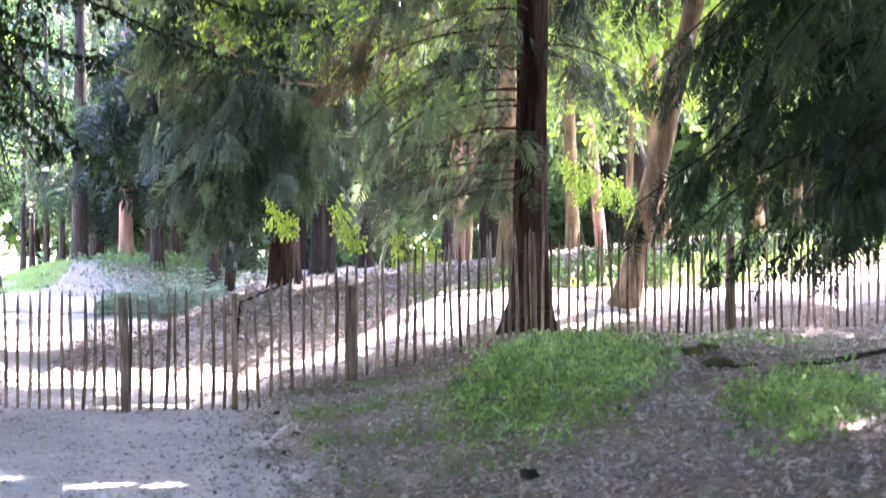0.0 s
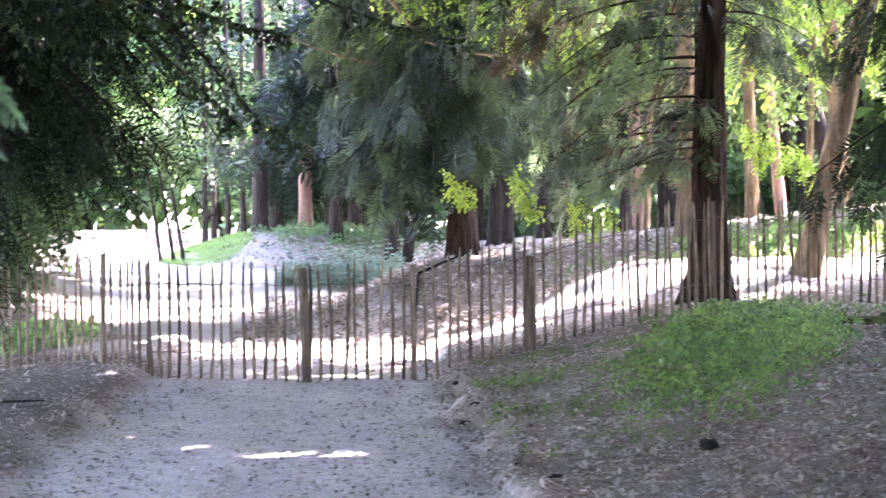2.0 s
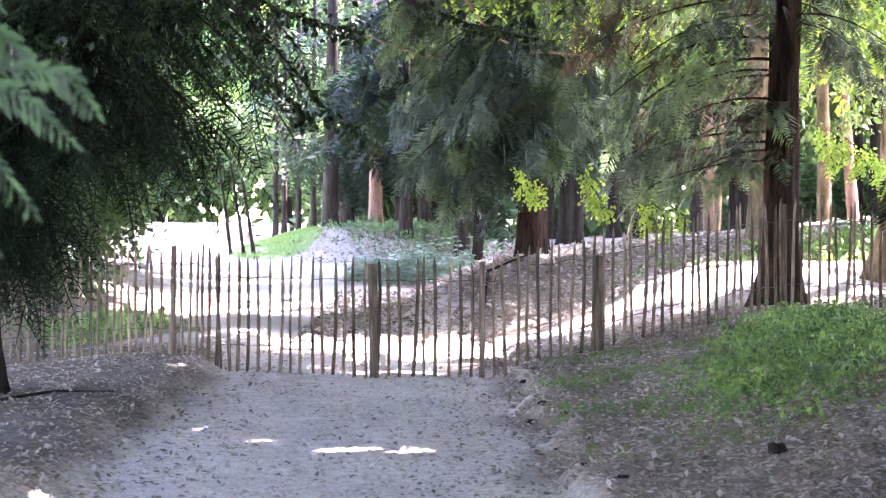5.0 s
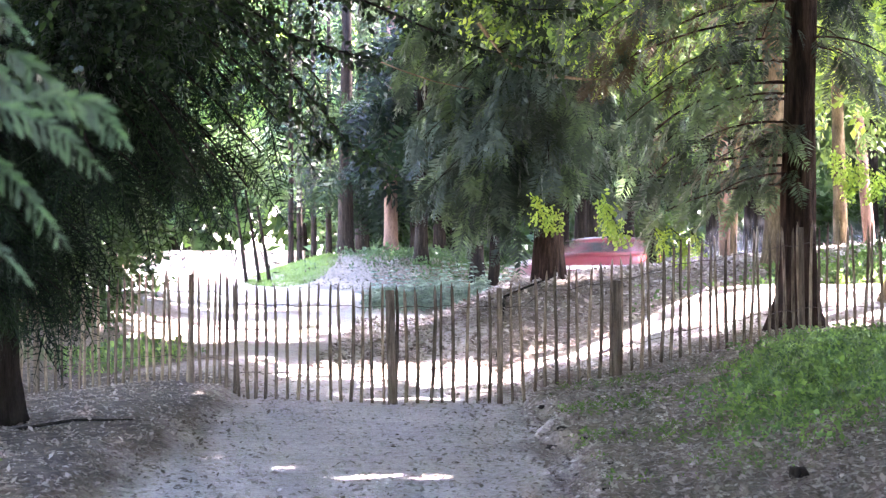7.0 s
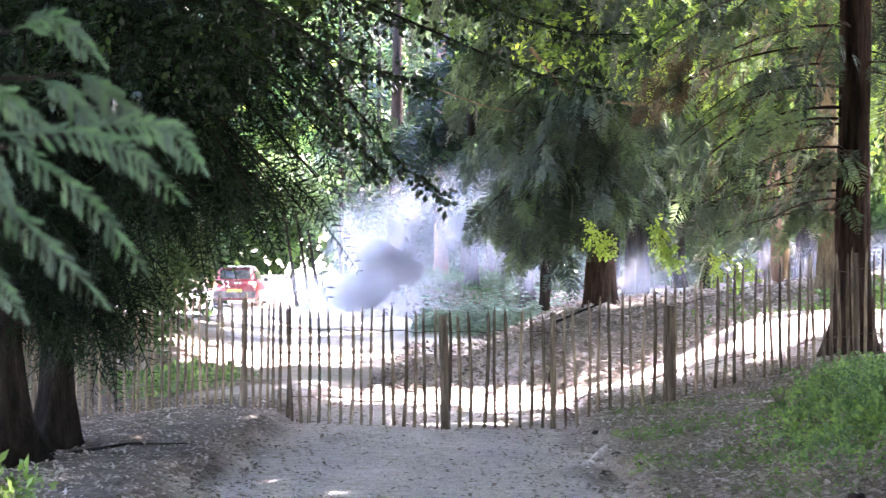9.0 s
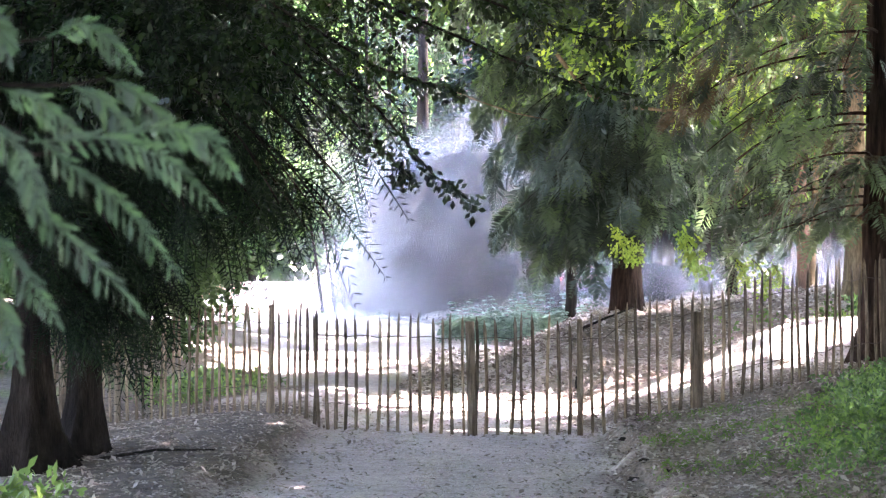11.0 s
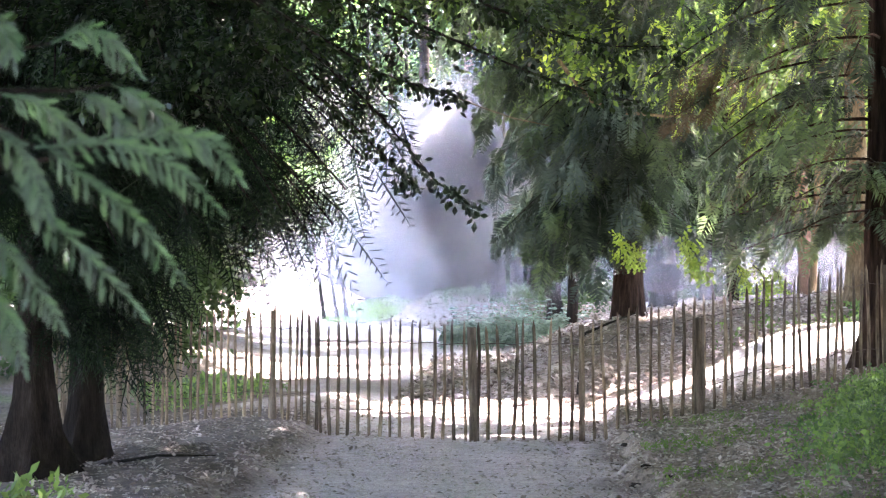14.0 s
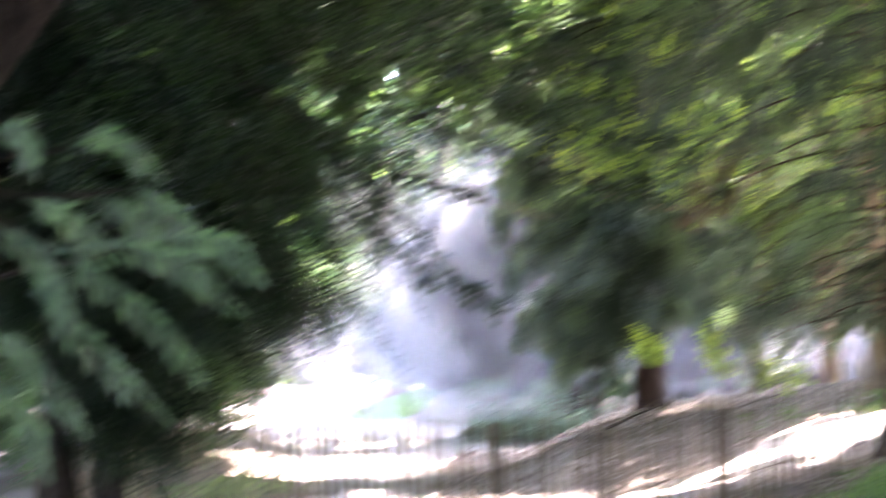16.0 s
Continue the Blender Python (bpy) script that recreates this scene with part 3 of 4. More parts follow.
            t = tree("broad-leaved tree in the far wood", (x, dd), (x + rng.normal(0, .8), dd, 12), .3, BARK_DARK, flare=.3, seed=200 + k)
            leaf_crown(t, [(0, 0, 10, 5.5, 5, 5), (rng.normal(0, 2), -1, 5, 4, 3.5, 2.6), (0, 2, 16, 5, 4, 4)], 540, BROAD if k % 3 == 0 else BROAD_DARK, 230 + k, 2.3, BIG_SPRIGS, open_sky=False)
            k += 1

    for i, (x, y) in enumerate(((1.2, 74.5), (5.5, 77), (9.5, 73.5), (-.8, 79), (12, 79))):
        t = tree("tall dark conifer behind the far road", (x, y), (x, y, 17), .24, BARK_DARK, flare=.4, seed=130 + i)
        boughs(t, [(4.0, 8, 20, 2.6, 3.4, 0, 360, .1, .35), (8, 13, 24, 3.6, 2.6, 0, 360, .1, .3)], CEDAR_DARK, 135 + i, BIG_FRONDS, size=1.2, step=.36)
        # broad crown added high up to keep sun off the dust and road
        leaf_crown(t, [(0, 0, 13, 4.5, 4.5, 1.6), (-1, -5.5, 13.4, 5.0, 4.5, 1.4)], 430, BROAD_DARK, 140 + i, 1.9, BIG_SPRIGS, name="top_crown")
    # two trees added as shade; their crowns spread above the view
    t = tree("tall leaning tree added so its crown shades the track", (-13.5, 49), (-8, 50, 13), .24, BARK_DARK, flare=.4, seed=152)
    leaf_crown(t, [(10, -16, 12, 5, 4, 1.2), (9.5, -9, 12.5, 5.5, 4.5, 1.2), (8.8, -1, 13, 5.5, 4.5, 1.2), (8, 7, 13.3, 5.5, 4, 1.2), (6.5, 13, 13.5, 5, 3.5, 1.2)], 2300, BROAD_DARK, 153, 1.85, BIG_SPRIGS, open_sky=False)
    t = tree("tall spreading tree added so its crown shades the far track", (13.5, 57), (11, 58, 13), .24, BARK_DARK, flare=.4, seed=150)
    leaf_crown(t, [(-8.5, 4, 12.8, 5.5, 5, 1.4), (-9.5, -3, 12.8, 5, 5, 1.4), (-5, 8, 13, 5, 5, 1.4), (-3, 1, 13, 4, 4, 1.4)], 1300, BROAD_DARK, 151, 1.85, BIG_SPRIGS, open_sky=False)
    # leafy shrubs on the left of the track beyond the fence
    for i, (x, y, h) in enumerate(((-6.3, 30.5, 2.6), (-7.4, 36, 3.4), (-8.3, 43, 3.6), (-9.6, 50, 4.2), (-8.6, 31, 4.0), (-5.8, 33.5, 2.3), (-6.5, 38, 2.7), (-11.5, 58, 4.5), (-11, 44, 5))):
        bush = tagged(new("shrub"), "leafy green hazel shrub beside the track", "shrub")
        bush.location = (x - .5, y, float(ground_z(x, y)))
        leaf_crown(bush, [(0, 0, h * .5, 1.5, 1.2, h * .5), (rng.normal(0, .5), 0, h * .75, 1.1, 1, h * .3)], 650, BROAD_DARK, 660 + i, .42, open_sky=False, name="foliage")
    # undergrowth below the far wood
    for i, x in enumerate(np.linspace(-3, 44, 22)):
        y = 99 + .1 * x + rng.normal(0, 3) + (12 if line_distance(x, 99 + .1 * x, LOOP) < 5 else 0)
        bush = tagged(new("shrub"), "dense dark green shrub at the foot of the far wood", "shrub")
        bush.location = (x, y, float(ground_z(x, y)))
        leaf_crown(bush, [(0, 0, 1.0, 2.2, 1.6, 1.5), (rng.normal(0, 1), 0, 2.1, 1.5, 1.4, 1.2)], 300, BROAD_DARK, 640 + i, 1.1, BIG_SPRIGS, open_sky=False, name="foliage")
    # high wood added all round; its crowns, mostly out of view, shade the ground
    k = 0
    for y in np.arange(2, 108, 6.6):
        for x in np.arange(-27, 46, 6.6):
            x2, y2 = x + rng.uniform(-2, 2), y + rng.uniform(-2, 2)
            tan = x2 / max(y2, .1)
            if x2 < -17 and y2 < 60 or y2 < 8 and x2 < 4:
                continue
            seen = y2 > 2 and -.26 < tan < .36
            if abs(x2) < 3 and y2 < 12:
                x2 += 5
            if seen and y2 > 76 and x2 > -4 and line_distance(x2, y2, LOOP) > 4:
                fx = x2
            elif seen or line_distance(x2, y2, LOOP) < 3.5 or line_distance(x2, y2, ROAD) < 3.5:
                # its foot stands outside the open ground; the crown leans over
                fx = y2 * (-.34 if tan < .05 else .45) + (-2 if tan < .05 else 2)
                if abs(fx - x2) > 15:
                    continue
            else:
                fx = x2
            t = tree("tall woodland tree added so its crown shades the glade", (fx, y2), (x2, y2, 13), .26, BARK_DARK, flare=.5, seed=400 + k)
            low = 10.5 if y2 < 50 else 12.5
            leaf_crown(t, [(x2 - fx, 0, low + .6, 5.8, 5.8, 1.6), (x2 - fx + rng.normal(0, 2), rng.normal(0, 2), low + 2, 4.2, 4.2, 1.5)], 420 if y2 < 62 else 240, BROAD_DARK, 500 + k, 1.85, BIG_SPRIGS)
            k += 1
    # unseen trees added overhead and behind, to cut down the skylight
    r = np.random.default_rng(31)
    for y in np.arange(-26, 5, 6.6):
        for x in np.arange(-20, 22, 6.8):
            x2, y2 = x + r.uniform(-2, 2), y + r.uniform(-2, 2)
            fx = x2 if abs(x2) > 5 else x2 + (8 if x2 > 0 else -8)
            t = tree("tall unseen woodland tree added so its crown shades the path", (fx, y2), (x2, y2, 13), .26, BARK_DARK, flare=.5, seed=700 + k)
            leaf_crown(t, [(x2 - fx, 0, 11, 5.8, 5.8, 1.6), (x2 - fx, 0, 12.6, 4.2, 4.2, 1.5)], 280, BROAD_DARK, 900 + k, 1.9, BIG_SPRIGS)
            k += 1
    # unseen trees added at the side and behind, leafy to the ground, against low skylight
    for x, y in [(-24 + 3 * math.sin(i), 4 + 6.5 * i) for i in range(9)] + [(-22 + 7 * i, -29) for i in range(8)] + [(28, -20 + 7 * i) for i in range(6)]:
        t = tree("unseen leafy tree added to block low skylight", (x, y), (x, y, 12), .25, BARK_DARK, flare=.5, seed=700 + k)
        leaf_crown(t, [(0, 0, 8, 4.0, 4.0, 3.5), (0, 0, 3.5, 4, 4, 3)], 200, BROAD_DARK, 900 + k, 2.0, BIG_SPRIGS, open_sky=False)
        k += 1


build_trees()


# ---- fence ----
FENCE = ((-6.0, 25.5), (-5.4, 24.7), (-4.5, 24.3), (-2.77, 23.0), (-2.05, 22.2), (-.52, 21.6), (.68, 21.6), (1.83, 22.0), (2.85, 22.5), (4.05, 23.3), (6.6, 24.5), (9.4, 25.6))


def along(line, step):
    pts = np.array(line, float)
    seg = np.hypot(*np.diff(pts, axis=0).T)
    s = np.concatenate([[0], np.cumsum(seg)])
    u = np.arange(0, s[-1], step)
    return np.stack([np.interp(u, s, pts[:, 0]), np.interp(u, s, pts[:, 1])], 1)


def picket_mesh(seed, height, width):
    """A cleft paling: uneven five-sided stave with a pointed top, slightly bowed."""
    r = np.random.default_rng(seed)
    zs = np.array([-.05, .25, .5, .8, 1.0, 1.06]) * height / 1.06
    V, F = [], []
    bow = r.normal(0, .009)
    for i, z in enumerate(zs):
        w = width * (.5, .52, .5, .47, .4, .08)[i] * r.uniform(.9, 1.1)
        cx = bow * math.sin(z / height * 3.1) * 1.5 + r.normal(0, .003)
        for k in range(5):
            q = 2 * math.pi * k / 5 + .4
            V.append((cx + w * math.cos(q), w * .75 * math.sin(q), z))
    for i in range(5):
        for k in range(5):
            F.append([i * 5 + k, i * 5 + (k + 1) % 5, i * 5 + 5 + (k + 1) % 5, i * 5 + 5 + k])
    F.append([25, 26, 27, 28, 29])
    me = bpy.data.meshes.new("picket")
    me.from_pydata(V, [], F)
    me.materials.append(PALING)
    return me


def build_fence():
    fence = tagged(new("paling_fence"), "weathered chestnut paling fence wired to wooden posts across the path", "fence")
    kinds = [picket_mesh(300 + i, 1.2 + .02 * (i % 4), .036 + .003 * (i % 3)) for i in range(9)]
    r = np.random.default_rng(5)
    pts = along(FENCE, .123)
    for i, (x, y) in enumerate(pts):
        x += r.normal(0, .007)
        ob = new("picket", kinds[r.integers(0, 9)])
        ob.parent = fence
        ob.matrix_basis = pose(x, y, float(ground_z(x, y)) + r.normal(0, .012), r.normal(0, 1.0), r.normal(0, 1.0), r.uniform(-40, 40))
    for x, y, w, h in ((-2.78, 22.95, .062, 1.2), (-.52, 21.55, .098, 1.18), (.59, 21.56, .06, 1.2), (1.83, 21.95, .10, 1.0), (4.0, 23.2, .06, 1.2), (6.62, 24.45, .10, 1.15), (-4.75, 24.35, .07, 1.15)):
        bm = bmesh.new()
        bmesh.ops.create_cone(bm, cap_ends=True, segments=10, radius1=w * .55, radius2=w * .5, depth=h + .2, matrix=Matrix.Translation((0, 0, (h - .2) / 2)))
        bmesh.ops.bevel(bm, geom=[e for e in bm.edges if all(v.co.z > h * .9 for v in e.verts)], offset=w * .08, segments=1)
        p = part("post", bm, POST, fence)
        p.matrix_basis = pose(x, y, float(ground_z(x, y)), r.normal(0, .5), r.normal(-.6, .6), 0)
    for h in (.28, 1.0):
        P = [(x, y - .025, float(ground_z(x, y)) + h + .012 * math.sin(i * 2.1)) for i, (x, y) in enumerate(pts)]
        v, f = tube(P, [.004] * len(P), 5)
        link_mesh("wire", v, f, WIRE, fence)


build_fence()


# ---- leaves and sprays close to the lens, and fresh sprigs ----
def spray_branch(name, label, line, count, length, mat, seed, shapes, bark, down=.5, category="branch", radius=.006, fan=False, loose=0.0):
    """A branch along a line of points with sprays on both sides, out towards its end."""
    r = np.random.default_rng(seed)
    P = np.array(line, float)
    root = tagged(new(name), label, category)
    root.location = P[0]
    P = P - P[0]
    n = len(P)
    v, f = tube(P, radius * np.linspace(1, .35, n), 6, seed=seed)
    link_mesh("stem", v, f, bark, root, smooth=True)
    u = np.linspace(.1, 1, count) * (n - 1)
    j = np.minimum(u.astype(int), n - 2)
    p = P[j] + (P[j + 1] - P[j]) * (u - j)[:, None]
    p = p + r.normal(0, 1, (count, 3)) * (loose, loose * .5, loose)
    d = P[j + 1] - P[j]
    d /= np.linalg.norm(d, axis=1, keepdims=True)
    s = np.where(np.arange(count) % 2, 1, -1)[:, None]
    side = np.stack([-d[:, 1], d[:, 0], d[:, 2] * 0], 1) * s
    h = d * r.uniform(.5, .9, (count, 1)) + side * r.uniform(.1, .5, (count, 1)) + np.array([0, 0, -down]) * r.uniform(.4, 1.3, (count, 1))
    if fan:
        h = d * .75 + np.array([0, 0, 1]) * np.where(s > 0, -1.0, .12) * r.uniform(.8, 1.2, (count, 1)) + side * .12
    v, f, c = scatter(shapes, p, h, r.normal(0, .35, count) + 1.57, length * r.uniform(.7, 1.15, count))
    link_mesh("foliage", v, f, mat, root, tint=c)
    return root


LEAFLET = [(np.array([(0, .06, 0), (.35, .12, .02), (.75, .10, 0), (1, 0, -.03), (.75, -.10, 0), (.35, -.12, .02), (0, -.06, 0), (.5, 0, .05)]),
            np.array([[0, 1, 7, 6], [1, 2, 3, 7], [7, 3, 4, 5], [6, 7, 5, 5]])[:3])]


def build_near_sprays():
    # a cedar branch at arm's length beside the lens: twigs, and curved sprays with comb-like leaflets
    branch = tagged(new("cedar_branch"), "grey-green cedar branch with drooping sprays close by", "branch")
    r = np.random.default_rng(70)
    for line in (
            ((-1.078, 3.5, 1.938), (-0.982, 3.5, 1.89), (-0.885, 3.5, 1.832)),
            ((-1.093, 3.55, 1.769), (-0.936, 3.55, 1.808), (-0.838, 3.55, 1.821), (-0.76, 3.55, 1.845)),
            ((-1.165, 3.8, 1.987), (-1.018, 3.8, 1.957), (-0.882, 3.8, 1.957), (-0.814, 3.8, 1.969)),
            ((-1.194, 3.9, 2.019), (-1.065, 3.9, 2.04), (-0.947, 3.9, 2.056))):
        v, f = tube(line, np.linspace(.006, .003, len(line)), 6)
        link_mesh("twig", v, f, BARK_DARK, branch, smooth=True)
    for a, b, c, d in (
            ((-0.885, 3.5, 1.832), (-0.75, 3.5, 1.843), (-0.654, 3.5, 1.805), (-0.582, 3.5, 1.739)),
            ((-0.862, 3.4, 1.845), (-0.787, 3.4, 1.781), (-0.698, 3.4, 1.716), (-0.628, 3.4, 1.624)),
            ((-0.887, 3.35, 1.76), (-0.822, 3.35, 1.705), (-0.758, 3.35, 1.642), (-0.684, 3.35, 1.565)),
            ((-0.974, 3.4, 1.698), (-0.918, 3.4, 1.67), (-0.871, 3.4, 1.615), (-0.824, 3.4, 1.546)),
            ((-0.882, 3.8, 1.957), (-0.83, 3.8, 1.938), (-0.793, 3.8, 1.9), (-0.773, 3.8, 1.864)),
            ((-0.824, 3.85, 1.974), (-0.777, 3.85, 1.953), (-0.74, 3.85, 1.919), (-0.715, 3.85, 1.896)),
            ((-0.947, 3.9, 2.056), (-0.882, 3.9, 2.088), (-0.834, 3.9, 2.056), (-0.791, 3.9, 2.01)),
            ((-0.77, 3.6, 1.848), (-0.671, 3.6, 1.864), (-0.602, 3.6, 1.85), (-0.558, 3.6, 1.796)),
            ((-0.947, 3.3, 1.869), (-0.875, 3.3, 1.829), (-0.838, 3.3, 1.775), (-0.818, 3.3, 1.72)),
            ((-1.018, 3.8, 1.951), (-0.955, 3.8, 1.938), (-0.903, 3.8, 1.9), (-0.861, 3.8, 1.862)),
            ((-0.947, 3.3, 2.008), (-0.902, 3.3, 2.021), (-0.882, 3.3, 1.999), (-0.875, 3.3, 1.968)),
            ((-1.02, 3.5, 1.625), (-0.962, 3.5, 1.587), (-0.924, 3.5, 1.539), (-0.904, 3.5, 1.473))):
        ctrl = np.array([a, b, c, d])
        t = np.linspace(0, 1, 18)
        x = np.stack([np.interp(t, (0, .33, .67, 1), ctrl[:, k]) for k in range(3)], 1)
        for _ in range(2):
            x[1:-1] = (x[:-2] + x[2:] + x[1:-1]) / 3
        way = np.gradient(x, axis=0)
        way /= np.linalg.norm(way, axis=1, keepdims=True)
        length = .055 * np.sin(.35 + 2.5 * t) ** .6
        place, head, size = [], [], []
        for side in (-1, 1):
            across = np.stack([-way[:, 2], 0 * t, way[:, 0]], 1) * side
            h = way * .75 + across * (.8 if side < 0 else .55) + np.array([0, 0, -.25]) + r.normal(0, .09, (18, 3))
            place.append(x[2:]), head.append(h[2:]), size.append((length * (1 if side < 0 else .75) * r.uniform(.85, 1.15, 18))[2:])
        place.append(x[-1:]), head.append(way[-1:]), size.append(np.array([.04]))
        place, head, size = np.concatenate(place), np.concatenate(head), np.concatenate(size)
        v, f, c = scatter(LEAFLET, place, head, r.normal(0, .3, len(place)) + 1.57, size)
        tv, tf = tube(x, np.linspace(.0035, .0015, 18), 5)
        v2, f2 = merge([(v, f), (tv, tf)])
        tagged(link_mesh("spray", v2, f2, NEAR_SPRAY, branch, tint=np.concatenate([c * .6 + .2 * r.uniform(), np.full(len(tv), .3)])), kind="stuff")
    # holly twigs that hang over the path
    for i, line in enumerate((
            ((-2.3, 14.0, 3.9), (-1.6, 14, 3.3), (-1.0, 14, 2.75), (-.62, 14, 2.3), (-.42, 14, 2.18)),
            ((-1.7, 14.2, 3.8), (-.9, 14.2, 3.45), (-.1, 14.2, 3.1), (.3, 14.2, 2.95), (.75, 14.2, 2.85)),
            ((-2.0, 13.6, 3.6), (-1.4, 13.6, 3.25), (-1.0, 13.6, 3.0), (-.7, 13.6, 2.9), (-.5, 13.6, 2.85)),
            ((-1.9, 14.4, 3.3), (-1.5, 14.4, 2.95), (-1.2, 14.4, 2.7), (-.95, 14.4, 2.45), (-.8, 14.4, 2.3)),
            ((-.8, 14.8, 4.0), (-.3, 14.8, 3.6), (.2, 14.8, 3.4), (.6, 14.8, 3.3), (.95, 14.8, 3.3)))):
        spray_branch("holly_branch", "dark glossy holly branch hanging over the path", line, 32, .16, HOLLY, 720 + i, SPRIGS, BARK_DARK, .3, radius=.012)


def fresh_spray(x, y, z, r, mat, seed, count=16, label="fresh sunlit leaves on a thin twig"):
    line = [(x - r * .8, y, z + r * 1.5), (x - r * .2, y, z + r * 1.0), (x + r * .1, y, z + r * .3), (x + r * .2, y, z - r * .5)]
    spray_branch("leafy_twig", label, line, count, r * 1.1, mat, seed, SPRIGS, BARK_DARK, .8, radius=.008, loose=r * .32)


build_near_sprays()
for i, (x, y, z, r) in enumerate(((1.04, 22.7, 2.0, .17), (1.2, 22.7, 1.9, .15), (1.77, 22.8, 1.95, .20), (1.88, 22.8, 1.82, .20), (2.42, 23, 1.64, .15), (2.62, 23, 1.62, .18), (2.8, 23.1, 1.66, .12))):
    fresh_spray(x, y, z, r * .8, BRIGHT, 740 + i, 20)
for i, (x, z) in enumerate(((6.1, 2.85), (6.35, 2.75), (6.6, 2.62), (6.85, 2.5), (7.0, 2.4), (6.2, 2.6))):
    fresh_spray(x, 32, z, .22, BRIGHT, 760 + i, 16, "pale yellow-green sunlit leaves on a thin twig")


# ---- plants and litter on the ground ----
def on_ground(x, y, lift=0.0):
    return np.stack([x, y, ground_z(x, y) + lift], 1)


def ground_stuff(name, label, category, place, direction, roll, size, shapes, mat):
    v, f, c = scatter(shapes, place, direction, roll, size)
    return tagged(link_mesh(name, v, f, mat, tint=c), label, category, kind="stuff")


def build_ground_cover():
    r = np.random.default_rng(77)

    def flat(n):
        return np.stack([r.normal(size=n), r.normal(size=n), r.normal(0, .35, n)], 1)
    # dead leaves beside the path, thinner on it
    n = 95000
    y = 7.5 + 18.5 * r.uniform(size=n) ** 1.05
    x = r.uniform(-1, 1, n) * .32 * y + 1.2
    on = (x > -2.15) & (x < .75)
    keep = ~on | (r.uniform(size=n) < .12 + .3 * sstep(.3, 1.5, np.abs(x + .7)))
    keep &= (x > -2.5) | (r.uniform(size=n) < .4)
    x, y = x[keep], y[keep]
    n = len(x)
    ground_stuff("leaf_litter", "brown and grey dead leaves strewn over the ground", "leaf litter", on_ground(x, y, .006), flat(n), r.uniform(-.6, .6, n), r.uniform(.022, .07, n), [LEAF], LITTER)
    n = 30000
    y = r.uniform(27.5, 44, n)
    x = r.uniform(-1, 1, n) * 6 + 4.2
    keep = line_distance(x, y, RIDE) > 1.3
    x, y = x[keep], y[keep]
    n = len(x)
    ground_stuff("leaf_litter", "brown dead leaves covering the bank", "leaf litter", on_ground(x, y, .01), flat(n), r.uniform(-.6, .6, n), r.uniform(.05, .14, n), [LEAF], LITTER)
    # loose stones on the path
    cube = np.array([(a, b, c) for a in (-.5, .5) for b in (-.5, .5) for c in (-.3, .4)]) * np.array([1, .8, .7])
    quads = np.array([[0, 1, 3, 2], [4, 6, 7, 5], [0, 4, 5, 1], [2, 3, 7, 6], [0, 2, 6, 4], [1, 5, 7, 3]])
    stones = [(cube * r.uniform(.6, 1.1, (8, 3)), quads) for _ in range(5)]
    n = 3500
    y = r.uniform(10, 24, n)
    x = r.normal(-.7, .85, n) + .35 * wobble(y * 0, y, .9, .2)
    ground_stuff("gravel", "small pale stones loose on the path", "gravel", on_ground(x, y, .004), flat(n), r.uniform(-1, 1, n), .007 + .03 * r.uniform(size=n) ** 5, stones, STONE)
    # green ground plants on the bank
    for cx, cy, half, reach, slope, n in ((3.3, 17.8, .85, 4.0, .2, 4600), (4.0, 12.8, .55, 2.0, .28, 800), (5.6, 20.6, .8, 1.2, .2, 150)):
        q, t = r.uniform(0, 6.28, n), np.sqrt(r.uniform(size=n)) * (1 + .18 * r.normal(size=n))
        y = cy + reach * t * np.sin(q)
        x = cx + slope * (y - cy) + half * t * np.cos(q)
        keep = wobble(x, y, 2.6, .5) + .5 * wobble(x, y, 6.1, 1.4) > -.55
        x, y = x[keep], y[keep]
        n = len(x)
        up = np.stack([r.normal(0, .8, n), r.normal(0, .8, n), r.uniform(.0, .7, n)], 1)
        ground_stuff("ground_cover", "low green leafy plants growing on the bank", "ground cover", on_ground(x, y, r.uniform(.01, .10, n)), up, r.uniform(-3, 3, n), r.uniform(.05, .14, n), SPRIGS + BIG_SPRIGS, WEED)
    n = 2600
    x, y = r.uniform(1.0, 3.0, n), r.uniform(12.5, 21.5, n)
    keep = wobble(x, y, 1.9, 1.5) + .4 * wobble(x, y, 5.0, .6) > .25
    x, y = x[keep], y[keep]
    n = len(x)
    up = np.stack([r.normal(0, .7, n), r.normal(0, .7, n), r.uniform(.2, 1.0, n)], 1)
    ground_stuff("seedlings", "scattered yellow-green seedlings on the bank", "seedlings", on_ground(x, y, .01), up, r.uniform(-3, 3, n), r.uniform(.03, .085, n), SPRIGS, GRASS)
    # plants along the ride and the verge beyond the fence
    for cx, cy, rx, ry, n, mat, label in ((-4.3, 28.5, .6, 1.4, 350, WEED, "green weeds on the verge beyond the fence"), (7.5, 30.5, 2.6, 1.6, 900, WEED, "green weeds on the sunlit ride"), (-3.2, 12.6, .4, .6, 50, GRASS, "small green weeds beside the path")):
        x, y = cx + rx * r.normal(size=n) * .6, cy + ry * r.normal(size=n) * .6
        up = np.stack([r.normal(0, .5, n), r.normal(0, .5, n), r.uniform(.4, 1.2, n)], 1)
        ground_stuff("weeds", label, "weeds", on_ground(x, y, .02), up, r.uniform(-3, 3, n), r.uniform(.12, .3, n), SPRIGS, mat)
    # grass on the far bank
    blade = (np.array([(0, .03, 0), (.6, .02, .03), (1, 0, .12), (0, -.03, 0)]), np.array([[0, 1, 2, 3]]))
    n = 14000
    q, t = r.uniform(0, 6.28, n), np.sqrt(r.uniform(size=n))
    x, y = -5.8 + 1.75 * t * np.cos(q), 80 + 5 * t * np.sin(q)
